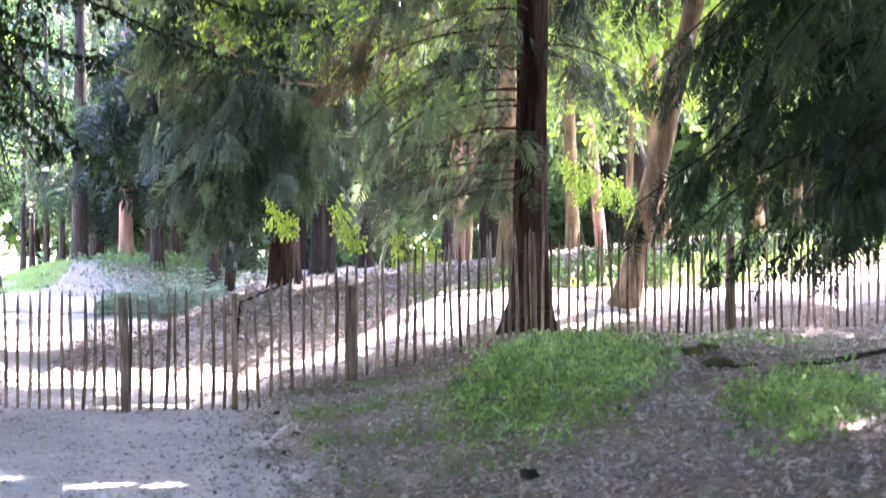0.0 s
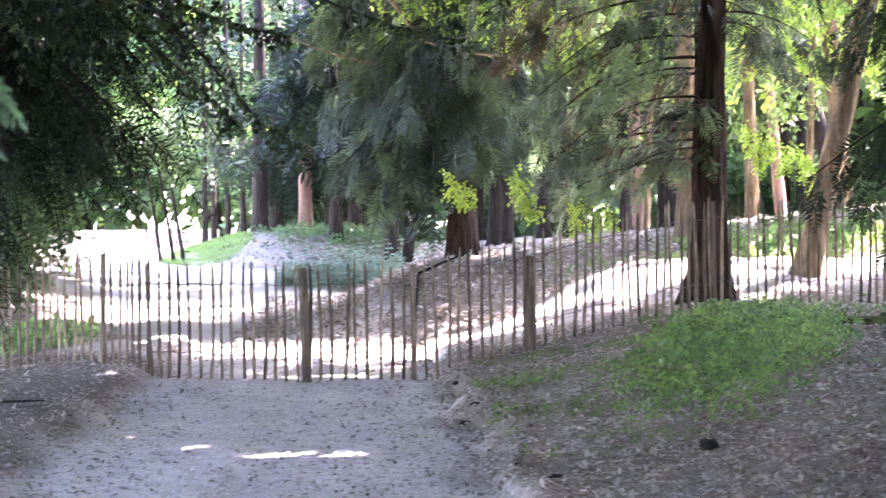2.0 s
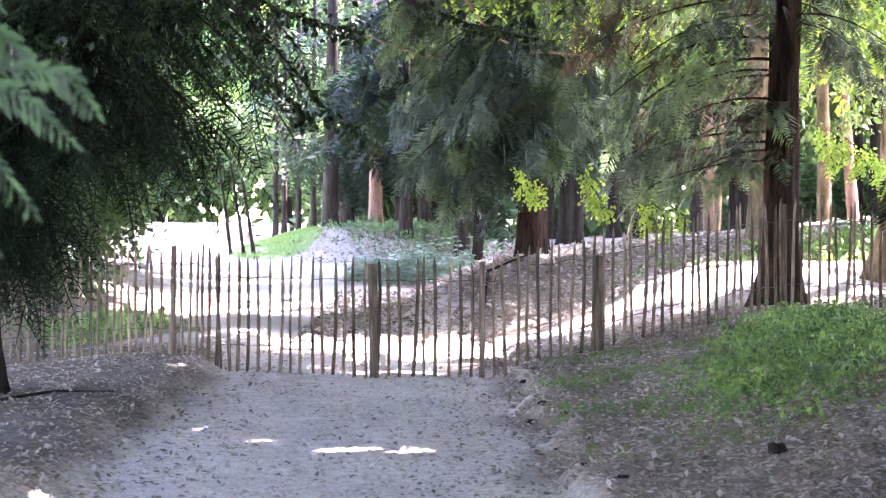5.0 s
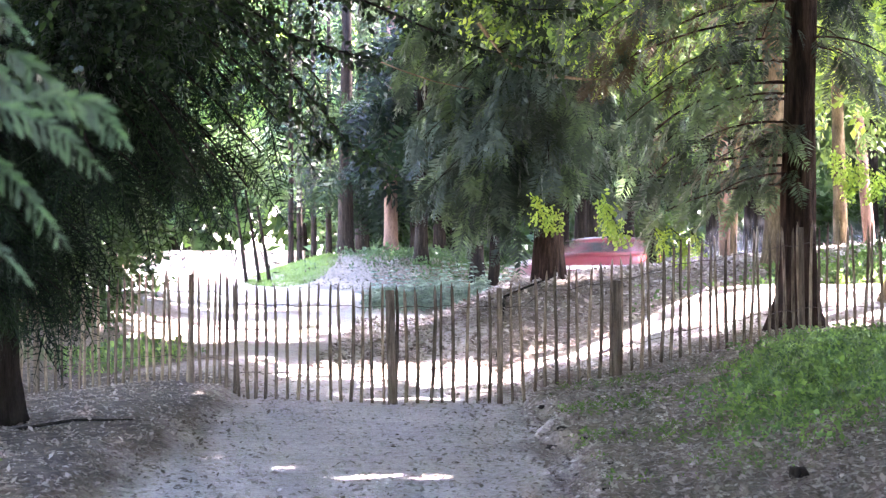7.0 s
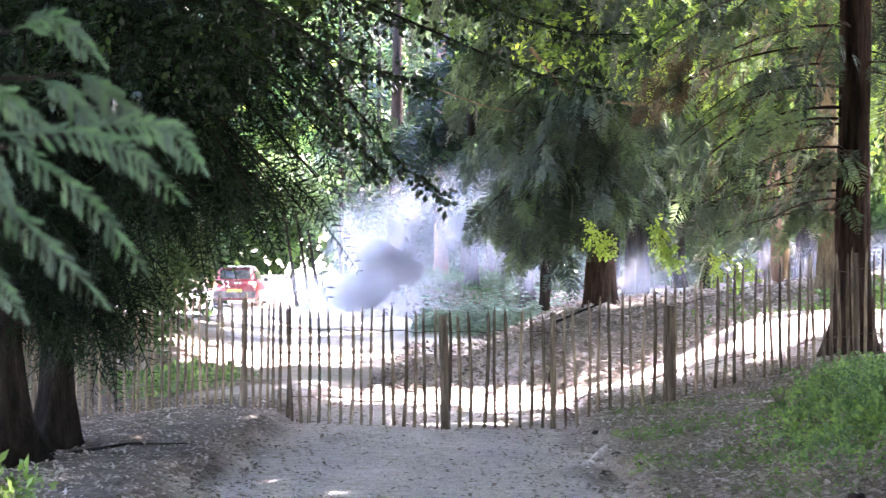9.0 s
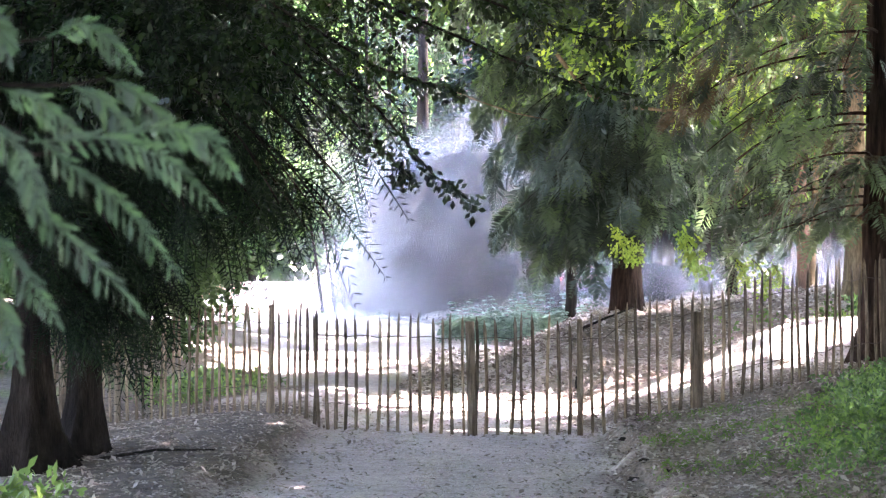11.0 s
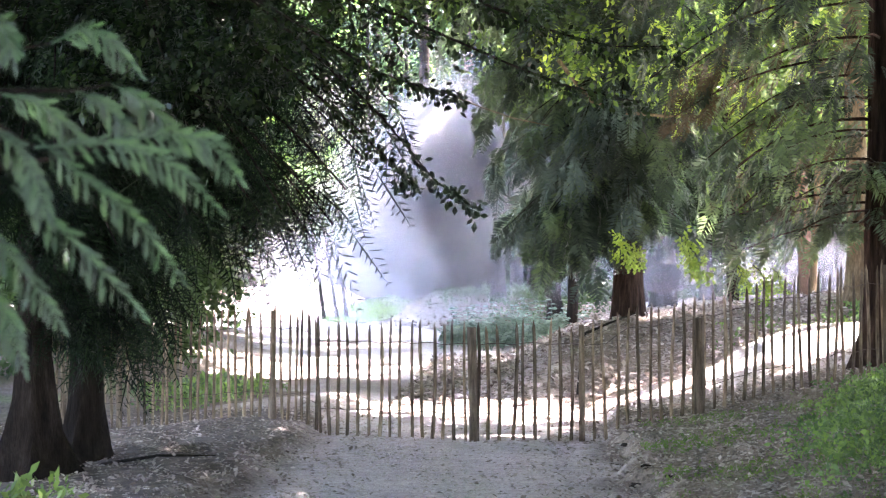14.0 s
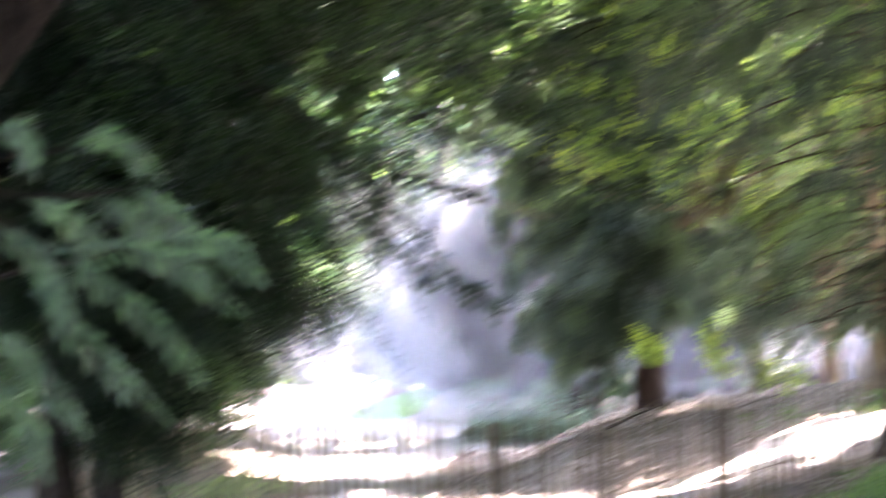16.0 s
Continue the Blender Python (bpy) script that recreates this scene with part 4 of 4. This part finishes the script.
    up = np.stack([r.normal(0, .4, n), r.normal(0, .4, n), np.ones(n)], 1)
    ground_stuff("grass", "green grass on the low bank at the bend", "grass", on_ground(x, y), up, r.uniform(-3, 3, n), r.uniform(.07, .16, n), [blade], GRASS)
    n = 800
    x, y = r.normal(-.5, 1.6, n), r.normal(81, 2.4, n)
    up = np.stack([r.normal(0, .7, n), r.normal(0, .7, n), r.uniform(.2, 1, n)], 1)
    ground_stuff("undergrowth", "dark undergrowth on the bank below the far trees", "undergrowth", on_ground(x, y, .05), up, r.uniform(-3, 3, n), r.uniform(.15, .4, n), SPRIGS, BROAD_DARK)
    n = 5000
    x, y = r.normal(-1.5, 2.2, n), r.normal(79, 3.5, n)
    ground_stuff("leaf_litter", "brown dead leaves on the far bank", "leaf litter", on_ground(x, y, .02), flat(n), r.uniform(-.6, .6, n), r.uniform(.06, .15, n), [LEAF], BROWN_SPRAY)
    # dusty nettles beside the far track
    stems, place, head = [], [], []
    for k in range(210):
        cx, cy = r.uniform(-1.9, 1.5), 49.5 + r.normal(0, 1.6)
        h = r.uniform(.35, .75) + (.55 * r.uniform() if r.uniform() < .25 else 0) - .12 * abs(cx + .2)
        if h < .3:
            continue
        b = np.array([cx, cy, float(ground_z(cx, cy))])
        lean = r.normal(0, .06, 2)
        stems.append(tube([b, b + (lean[0], lean[1], h * .5), b + (lean[0] * 2.4, lean[1] * 2.4, h)], [.008, .006, .003], 4))
        for u in np.linspace(.2, 1, 9):
            for s in range(3):
                a = r.uniform(0, 6.28)
                place.append(b + (lean[0] * 2 * u, lean[1] * 2 * u, h * u))
                head.append((math.cos(a), math.sin(a), -.1))
    bed = tagged(new("nettle_bed"), "dusty grey-green nettles beside the far track", "nettles", kind="stuff")
    v, f = merge(stems)
    link_mesh("stalks", v, f, NETTLE, bed)
    v, f, c = scatter([LEAF], np.array(place), np.array(head), r.normal(0, .4, len(place)), r.uniform(.09, .2, len(place)))
    link_mesh("foliage", v, f, NETTLE, bed, tint=c)


build_ground_cover()


def lump(name, label, category, x, y, size, seed, mat, flat=.6, sink=.1):
    """A mossy stump, clod or stone: a broken, uneven block."""
    r = np.random.default_rng(seed)
    bm = bmesh.new()
    bmesh.ops.create_icosphere(bm, subdivisions=3, radius=1)
    for v in bm.verts:
        n = noise.noise(v.co * 1.7 + Vector((seed, 0, 0))) * .45 + noise.noise(v.co * 5 + Vector((0, seed, 0))) * .18
        v.co *= 1 + n
        v.co.z = min(v.co.z * flat, flat * .75 + n * .2)
    me = bpy.data.meshes.new(name)
    bmesh.ops.scale(bm, vec=size, verts=bm.verts)
    bm.to_mesh(me)
    bm.free()
    me.materials.append(mat)
    ob = tagged(new(name, me), label, category)
    ob.location = (x, y, float(ground_z(x, y)) + size[2] * flat * .35 - sink * size[2])
    ob.rotation_euler = (0, 0, r.uniform(0, 6))


for i, (x, y, sx, sz) in enumerate(((4.5, 17.0, .13, .13), (4.83, 15.6, .14, .14), (4.7, 19.0, .22, .1), (5.0, 19.3, .12, .1))):
    lump("tree_stump", "low mossy rotten stump among dead leaves", "stump", x, y, (sx, sx, sz), 3 + i, MOSS)
lump("root_clod", "dark clod of roots on the bank", "root", 2.06, 12.1, (.075, .05, .07), 17, BARK_DARK, .9)

for i, y in enumerate(np.linspace(11.8, 20.0, 13)):
    k = .02 + .03 * rng.uniform()
    lump("earth_clod", "dark clod of earth crumbled from the path's edge", "clod", .96 + rng.normal(0, .09), y + rng.normal(0, .3), (k * 1.5, k, k * .8), 40 + i, BARK_DARK, .7, .5)


def fallen_branch(line, radius, seed, label):
    P = np.array([(x, y, float(ground_z(x, y)) + h) for x, y, h in line])
    root = tagged(new("fallen_branch"), label, "branch")
    v, f = tube(P, np.linspace(radius, radius * .4, len(P)), 6, seed=seed, rough=.1)
    link_mesh("stem", v, f, BARK_DARK, root, smooth=True)


fallen_branch(((5.0, 16.4, .02), (5.4, 16.5, .03), (5.8, 16.6, .12), (6.2, 16.6, .16), (6.6, 16.7, .3)), .03, 2, "dead branch lying on the leaf-strewn ground")
fallen_branch(((-3.6, 17.6, .02), (-3.1, 17.5, .03), (-2.6, 17.45, .02)), .018, 4, "thin dead branch lying beside the path")
fallen_branch(((4.35, 16.8, .02), (4.6, 16.7, .03), (4.75, 16.75, .02)), .022, 5, "short broken branch lying by the stump")
fallen_branch(((.75, 28.6, .0), (1.0, 34, .06), (1.4, 34.4, .05), (1.9, 34.9, .1)), .03, 6, "long thin branch lying on the bank")


# ---- low wall at the far bend ----
def build_wall():
    root = tagged(new("far_wall"), "low reddish wall along the far sunlit clearing", "wall", kind="structure")
    pts = along(((-19, 103), (-15, 106), (-11, 107.5), (-6.5, 107)), 1.2)
    for (x0, y0), (x1, y1) in zip(pts, pts[1:]):
        bm = bmesh.new()
        bmesh.ops.create_cube(bm, size=1, matrix=Matrix.Diagonal((math.hypot(x1 - x0, y1 - y0) - .03, .35, .95, 1)))
        bmesh.ops.bevel(bm, geom=bm.edges[:], offset=.05, segments=1)
        p = part("block", bm, WALL, root)
        p.matrix_basis = pose((x0 + x1) / 2, (y0 + y1) / 2, float(ground_z((x0 + x1) / 2, (y0 + y1) / 2)) + .4, 0, 0, math.degrees(math.atan2(y1 - y0, x1 - x0)))


build_wall()


# ---- car ----
def plain(name, colour, rough=.5, metal=0.0, coat=0.0, dust=.3):
    def build(node, ramp, mix, noise_at):
        n = noise_at(3, 5, node("ShaderNodeTexCoord").outputs["Object"])
        col = mix(ramp(n, (.4, (0, 0, 0)), (.75, (dust, dust, dust))), colour, (.42, .38, .34))
        p = node("ShaderNodeBsdfPrincipled", Roughness=rough, Metallic=metal)
        p.inputs["Coat Weight"].default_value = coat
        p.id_data.links.new(col, p.inputs["Base Color"])
        return p.outputs[0]
    return material(name, build)


PAINT = plain("dusty_red_paint", (.14, .006, .012), .4, 0, .3, .2)
# roof colour paled to carry the sky's reflection
ROOF = plain("sky_paled_roof_paint", (.38, .39, .42), .25, 0, .8, .2)
GLASS = plain("dark_tinted_glass", (.02, .025, .03), .08, 0, .4, .25)
RUBBER = plain("tyre_rubber", (.02, .02, .02), .85)
RIM = plain("alloy_rim", (.45, .45, .46), .35, .9)
TRIM = plain("black_plastic", (.03, .03, .03), .6)
DECAL = plain("white_decal", (.75, .75, .75), .4, 0, .2, .2)
PLATE = plain("yellow_plate", (.75, .48, .06), .4, 0, 0, .1)


def lamp_red(node, ramp, mix, noise_at):
    p = node("ShaderNodeBsdfPrincipled", Roughness=.25)
    p.inputs["Base Color"].default_value = (.55, .02, .02, 1)
    p.inputs["Emission Color"].default_value = (1, .08, .04, 1)
    p.inputs["Emission Strength"].default_value = .55
    return p.outputs[0]


LAMP = material("lit_tail_light", lamp_red)


def loft(sections):
    """Skin over cross-sections: (y, [(x, z), ...]) for the right half, mirrored."""
    bm = bmesh.new()
    rings = []
    for y, half in sections:
        pts = [(x, z) for x, z in half] + [(-x, z) for x, z in reversed(half)]
        rings.append([bm.verts.new((x, y, z)) for x, z in pts])
    n = len(rings[0])
    for a, b in zip(rings, rings[1:]):
        for k in range(n):
            bm.faces.new((a[k], a[(k + 1) % n], b[(k + 1) % n], b[k]))
    bm.faces.new(rings[0])
    bm.faces.new(list(reversed(rings[-1])))
    bmesh.ops.recalc_face_normals(bm, faces=bm.faces)
    return bm


def box(cx, cy, cz, sx, sy, sz, bevel=.02):
    bm = bmesh.new()
    bmesh.ops.create_cube(bm, size=1, matrix=Matrix.Translation((cx, cy, cz)) @ Matrix.Diagonal((sx, sy, sz, 1)))
    if bevel:
        bmesh.ops.bevel(bm, geom=bm.edges[:], offset=bevel, segments=2)
    return bm


def build_car():
    """A small hatchback that faces +y, with its origin on the road."""
    car = tagged(new("car"), "dusty red hatchback car with lit tail lights driving on the track", "car")

    def lower(w, lo, hi):
        return [(w * .80, lo), (w * .98, lo + .12), (w, lo + .34), (w * .96, hi - .06), (w * .86, hi)]
    body = loft([(-1.98, lower(.70, .32, .80)), (-1.90, lower(.80, .24, .92)), (-1.5, lower(.86, .20, .94)), (-.6, lower(.875, .19, .92)), (.6, lower(.875, .19, .90)),
                 (1.1, lower(.86, .20, .86)), (1.6, lower(.82, .22, .76)), (1.92, lower(.72, .26, .64)), (2.02, lower(.58, .32, .56))])
    b = part("body", body, PAINT, car, smooth=True)

    def cabin(w0, w1, lo, hi):
        return [(w0, lo), (w0 * .99, lo + .1), (w1 * 1.03, hi - .08), (w1 * .93, hi - .015), (w1 * .6, hi)]
    part("cabin", loft([(-1.86, cabin(.74, .60, .88, 1.02)), (-1.70, cabin(.78, .62, .88, 1.34)), (-1.45, cabin(.80, .62, .88, 1.44)), (-.4, cabin(.81, .64, .88, 1.47)),
                        (.25, cabin(.80, .62, .86, 1.40)), (.95, cabin(.74, .6, .80, .90))]), PAINT, car, smooth=True)
    part("roof", loft([(-1.50, [(.58, 1.43), (.57, 1.455), (.3, 1.465)]), (-.4, [(.60, 1.46), (.59, 1.485), (.3, 1.495)]), (.15, [(.58, 1.415), (.57, 1.44), (.3, 1.45)])]), ROOF, car, "glossy roof, sky reflection put into its grey", smooth=True)
    part("spoiler", box(0, -1.66, 1.43, 1.14, .26, .045), TRIM, car, "dark roof spoiler")
    rw = box(0, 0, 0, 1.12, .03, .34)
    w = part("rear_window", rw, GLASS, car, "dark rear window")
    w.matrix_basis = pose(0, -1.80, 1.17, -22, 0, 0)
    ws = part("windscreen", box(0, 0, 0, 1.16, .03, .72), GLASS, car, "dark windscreen")
    ws.matrix_basis = pose(0, .62, 1.14, 56, 0, 0)
    for s in (-1, 1):
        for y, ln in ((-1.15, .62), (-.25, .95)):
            sw = part("side_window", box(0, 0, 0, .03, ln, .33), GLASS, car)
            sw.matrix_basis = pose(s * .735, y, 1.15, 0, -s * 19, 0)
        part("tail_light", box(s * .66, -1.925, .80, .26, .09, .2, .03), LAMP, car, "lit red tail light")
        part("headlight", box(s * .6, 1.88, .64, .3, .12, .14, .04), DECAL, car)
        part("mirror", box(s * .93, .45, .98, .16, .1, .12, .03), TRIM, car)
        part("side_stripe", box(s * .872, -.1, .50, .03, 2.1, .12, .008), DECAL, car, "white band along the side")
        part("sill", box(s * .85, -.1, .22, .08, 2.2, .1, .02), TRIM, car)
    part("rear_bumper", box(0, -1.96, .43, 1.56, .14, .26, .05), TRIM, car, "dark rear bumper")
    part("number_plate", box(0, -2.04, .58, .52, .015, .11, .004), PLATE, car, "yellow number plate")
    part("decal", box(.12, -1.975, .86, .24, .02, .06, .004), DECAL, car, "small white marking on the tailgate")
    txt = bpy.data.curves.new("start_number", "FONT")
    txt.body, txt.size, txt.extrude, txt.align_x = "52", .34, .006, "CENTER"
    num = new("start_number", txt)
    num.parent = car
    num["label"] = "white start number on the tailgate"
    txt.materials.append(DECAL)
    num.matrix_basis = pose(-.34, -1.985, .70, 90, 0, 0)
    wheels = []
    for s in (-1, 1):
        for y in (-1.25, 1.28):
            hub = new("wheel")
            hub.parent = car
            hub.location = (s * .77, y, .31)
            bm = bmesh.new()
            turn = Matrix.Rotation(math.pi / 2, 4, "Y")
            bmesh.ops.create_cone(bm, cap_ends=True, segments=24, radius1=.31, radius2=.31, depth=.2, matrix=turn)
            bmesh.ops.bevel(bm, geom=[e for e in bm.edges if abs(e.verts[0].co.x - e.verts[1].co.x) < .01], offset=.03, segments=2)
            part("tyre", bm, RUBBER, hub, smooth=True)
            bm = bmesh.new()
            bmesh.ops.create_cone(bm, cap_ends=True, segments=20, radius1=.2, radius2=.17, depth=.02, matrix=Matrix.Translation((s * .105, 0, 0)) @ turn)
            for k in range(5):
                a = 2 * math.pi * k / 5
                bmesh.ops.create_cube(bm, size=1, matrix=Matrix.Translation((s * .118, 0, 0)) @ Matrix.Rotation(a, 4, "X") @ Matrix.Translation((0, .09, 0)) @ Matrix.Diagonal((.02, .17, .04, 1)))
            part("rim", bm, RIM, hub)
            wheels.append((hub, s, y))
    return car, wheels


CAR, WHEELS = build_car()
# seconds, x, y, heading in degrees (0: away along +y, 90: to the left)
DRIVE = ((0, 75, 98, 105), (5.6, 42, 88, 106), (6.5, 16.3, 75, 108), (7.0, 4.6, 67.5, 98), (7.2, .5, 64.6, 80), (7.4, -1.4, 63.0, 58), (7.6, -2.75, 63.0, 42), (7.8, -4.1, 64.2, 30), (8.0, -5.6, 66, 18),
         (8.2, -6.5, 68.4, 14), (8.5, -8.0, 72, 10), (8.9, -9.4, 78, 4), (9.2, -9.9, 82.1, -10), (9.5, -9.9, 86, -30), (9.8, -9.0, 89, -50), (10.5, -3, 95, -62), (11.5, 10, 102, -65), (16, 70, 128, -66))


# ---- dust thrown up by the car ----
def dust_look(node, ramp, mix, noise_at):
    d = node("ShaderNodeBsdfDiffuse")
    d.inputs[0].default_value = (.72, .74, .83, 1)
    t = node("ShaderNodeBsdfTranslucent")
    t.inputs[0].default_value = (.72, .74, .83, 1)
    both = node("ShaderNodeMixShader", Fac=.5)
    both.id_data.links.new(d.outputs[0], both.inputs[1])
    both.id_data.links.new(t.outputs[0], both.inputs[2])
    fade = node("ShaderNodeAttribute", attribute_name="thickness").outputs["Fac"]
    n = noise_at(1.6, 3, node("ShaderNodeTexCoord").outputs["Object"])
    thin = node("ShaderNodeMath", operation="MULTIPLY")
    thin.id_data.links.new(fade, thin.inputs[0])
    thin.id_data.links.new(ramp(n, (.2, (.65, .65, .65)), (.8, (1, 1, 1))), thin.inputs[1])
    clear = node("ShaderNodeBsdfTransparent")
    out = node("ShaderNodeMixShader", Fac=thin.outputs[0])
    out.id_data.links.new(clear.outputs[0], out.inputs[1])
    out.id_data.links.new(both.outputs[0], out.inputs[2])
    return out.outputs[0]


DUST = material("pale_dust", dust_look)
scene.cycles.transparent_max_bounces = 64


def dust_puff(seed, rx, ry, rz, count, dense):
    """A billowing cloud of thin veils, dense inside and fading out at the rim."""
    r = np.random.default_rng(seed)
    V, F, T = [], [], []
    lobes = r.normal(0, .5, (7, 3))
    for k in range(count):
        c = (lobes[r.integers(0, 7)] + r.normal(0, .32, 3)) * (rx, ry, rz)
        a = r.normal(size=3); a /= np.linalg.norm(a)
        b = np.cross(a, r.normal(size=3)); b /= np.linalg.norm(b)
        w = np.cross(a, b)
        size = r.uniform(.45, 1.0) * (rx * rz) ** .5
        i = len(V)
        V.append(c)
        T.append(dense * r.uniform(.6, 1.4))
        rings, sides = 3, 11
        for q in range(1, rings + 1):
            f = q / rings
            for m in range(sides):
                g = 2 * math.pi * m / sides
                p = c + size * f * (b * math.cos(g) + w * math.sin(g)) * (1 + .2 * math.sin(3 * g + k)) + a * size * .35 * f * f * math.sin(2 * g + k)
                V.append(p)
                T.append(T[i] * (1 - f * f) ** 2)
        for m in range(sides):
            F.append([i, i + 1 + m, i + 1 + (m + 1) % sides])
        for q in range(rings - 1):
            o = i + 1 + q * sides
            for m in range(sides):
                F.append([o + m, o + sides + m, o + sides + (m + 1) % sides, o + (m + 1) % sides])
    ob = link_mesh("dust_puff", V, F, DUST, smooth=True)
    ob.data.attributes.new("thickness", "FLOAT", "POINT").data.foreach_set("value", np.array(T, np.float32))
    return tagged(ob, "pale bluish cloud of dust hanging over the track", "dust cloud", group="dust behind the car", kind="stuff")


# emission time, end place, radii
PUFFS = ((6.5, (13.5, 74, 2.0), (2.4, 1.2, .7)), (6.75, (9, 71, 1.9), (2.4, 1.2, .7)), (7.0, (4.2, 67.5, 1.7), (2.4, 1.2, .7)), (7.45, (1.2, 64, 2.4), (1.0, 1.2, .7)), (7.6, (-.6, 64, 4.2), (1.1, 1.2, 1.1)), (7.75, (-1.9, 64.5, 2.2), (1.0, 1.2, .9)), (7.9, (-2.6, 65.5, 3.6), (1.1, 1.3, 1.2)),
         (8.05, (-3.6, 66.5, 1.5), (1.3, 1.3, .8)), (8.25, (-.8, 65, 5.6), (1.3, 1.3, 1.4)), (8.5, (-3.4, 67, 4.2), (1.5, 1.4, 1.5)), (8.8, (-5.2, 69, 1.5), (1.5, 1.5, .8)),
         (9.0, (-1.7, 66, 2.2), (1.5, 1.4, 1.5)), (9.4, (-3.8, 67, 5.9), (1.6, 1.5, 1.5)), (9.8, (-1.2, 66, 7.2), (1.5, 1.5, 1.4)), (10.3, (-4.0, 70, 2.6), (1.7, 1.5, 1.4)),
         (10.8, (-7.2, 82, 1.8), (2.2, 2, 1.0)), (10.4, (2.4, 66, 2.6), (1.8, 1.5, .8)), (10.2, (-2.8, 64, 4.2), (2.6, 1.5, 2.4)), (10.9, (-6, 73, 2.6), (2.8, 2, 1.5)), (10.6, (-1.2, 65, 6.5), (2.4, 1.5, 1.8)), (9.6, (5.2, 66, 1.9), (2.2, 1.4, .7)), (10.0, (9.2, 68, 2.3), (2.4, 1.4, .7)), (10.4, (13.5, 71, 2.6), (2.4, 1.4, .7)))
CLOUDS = [(dust_puff(900 + i, *radii, 130, .024 if end[0] > 4 or end[1] > 69 else .045), t, Vector(end)) for i, (t, end, radii) in enumerate(PUFFS)]


def motions():
    rows = []
    for t, x, y, h in DRIVE:
        e = .4
        zf = float(ground_z(x - math.sin(radians(h)) * e, y + math.cos(radians(h)) * e))
        zb = float(ground_z(x + math.sin(radians(h)) * e, y - math.cos(radians(h)) * e))
        rows.append((t, pose(x, y, (zf + zb) / 2 + .01, 0, 0, h)))
    walk(CAR, rows)
    spin = [(0, 0.0)] + [(6.2 + k / 30, -62.0 * k) for k in range(118)] + [(16, -62.0 * 117)]
    for hub, s, y in WHEELS:
        walk(hub, [(t, pose(s * .77, y, .31, a, 0, 0)) for t, a in spin])
    xs, ys, ts = [d[1] for d in DRIVE], [d[2] for d in DRIVE], [d[0] for d in DRIVE]
    for ob, t0, end in CLOUDS:
        x, y = np.interp(t0, ts, xs), np.interp(t0, ts, ys)
        if t0 > 8.2:
            x, y = end.x, end.y
        low = Vector((x, y, -9))
        start = Vector((x, y, .3))
        rows = [(0, pose(*low)), (t0 - .15, pose(*low))]
        for k, dt in enumerate((.15, .5, 1.0, 1.8, 3.0)):
            u = 1 - math.exp(-dt / .9)
            p = start.lerp(end, u)
            rows.append((t0 + dt, pose(*p, 0, 0, 6 * dt)))
        drift = Vector((.25, .1, .35))
        rows.append((16.2, pose(*(end + drift), 0, 0, 30)))
        walk(ob, rows)


motions()
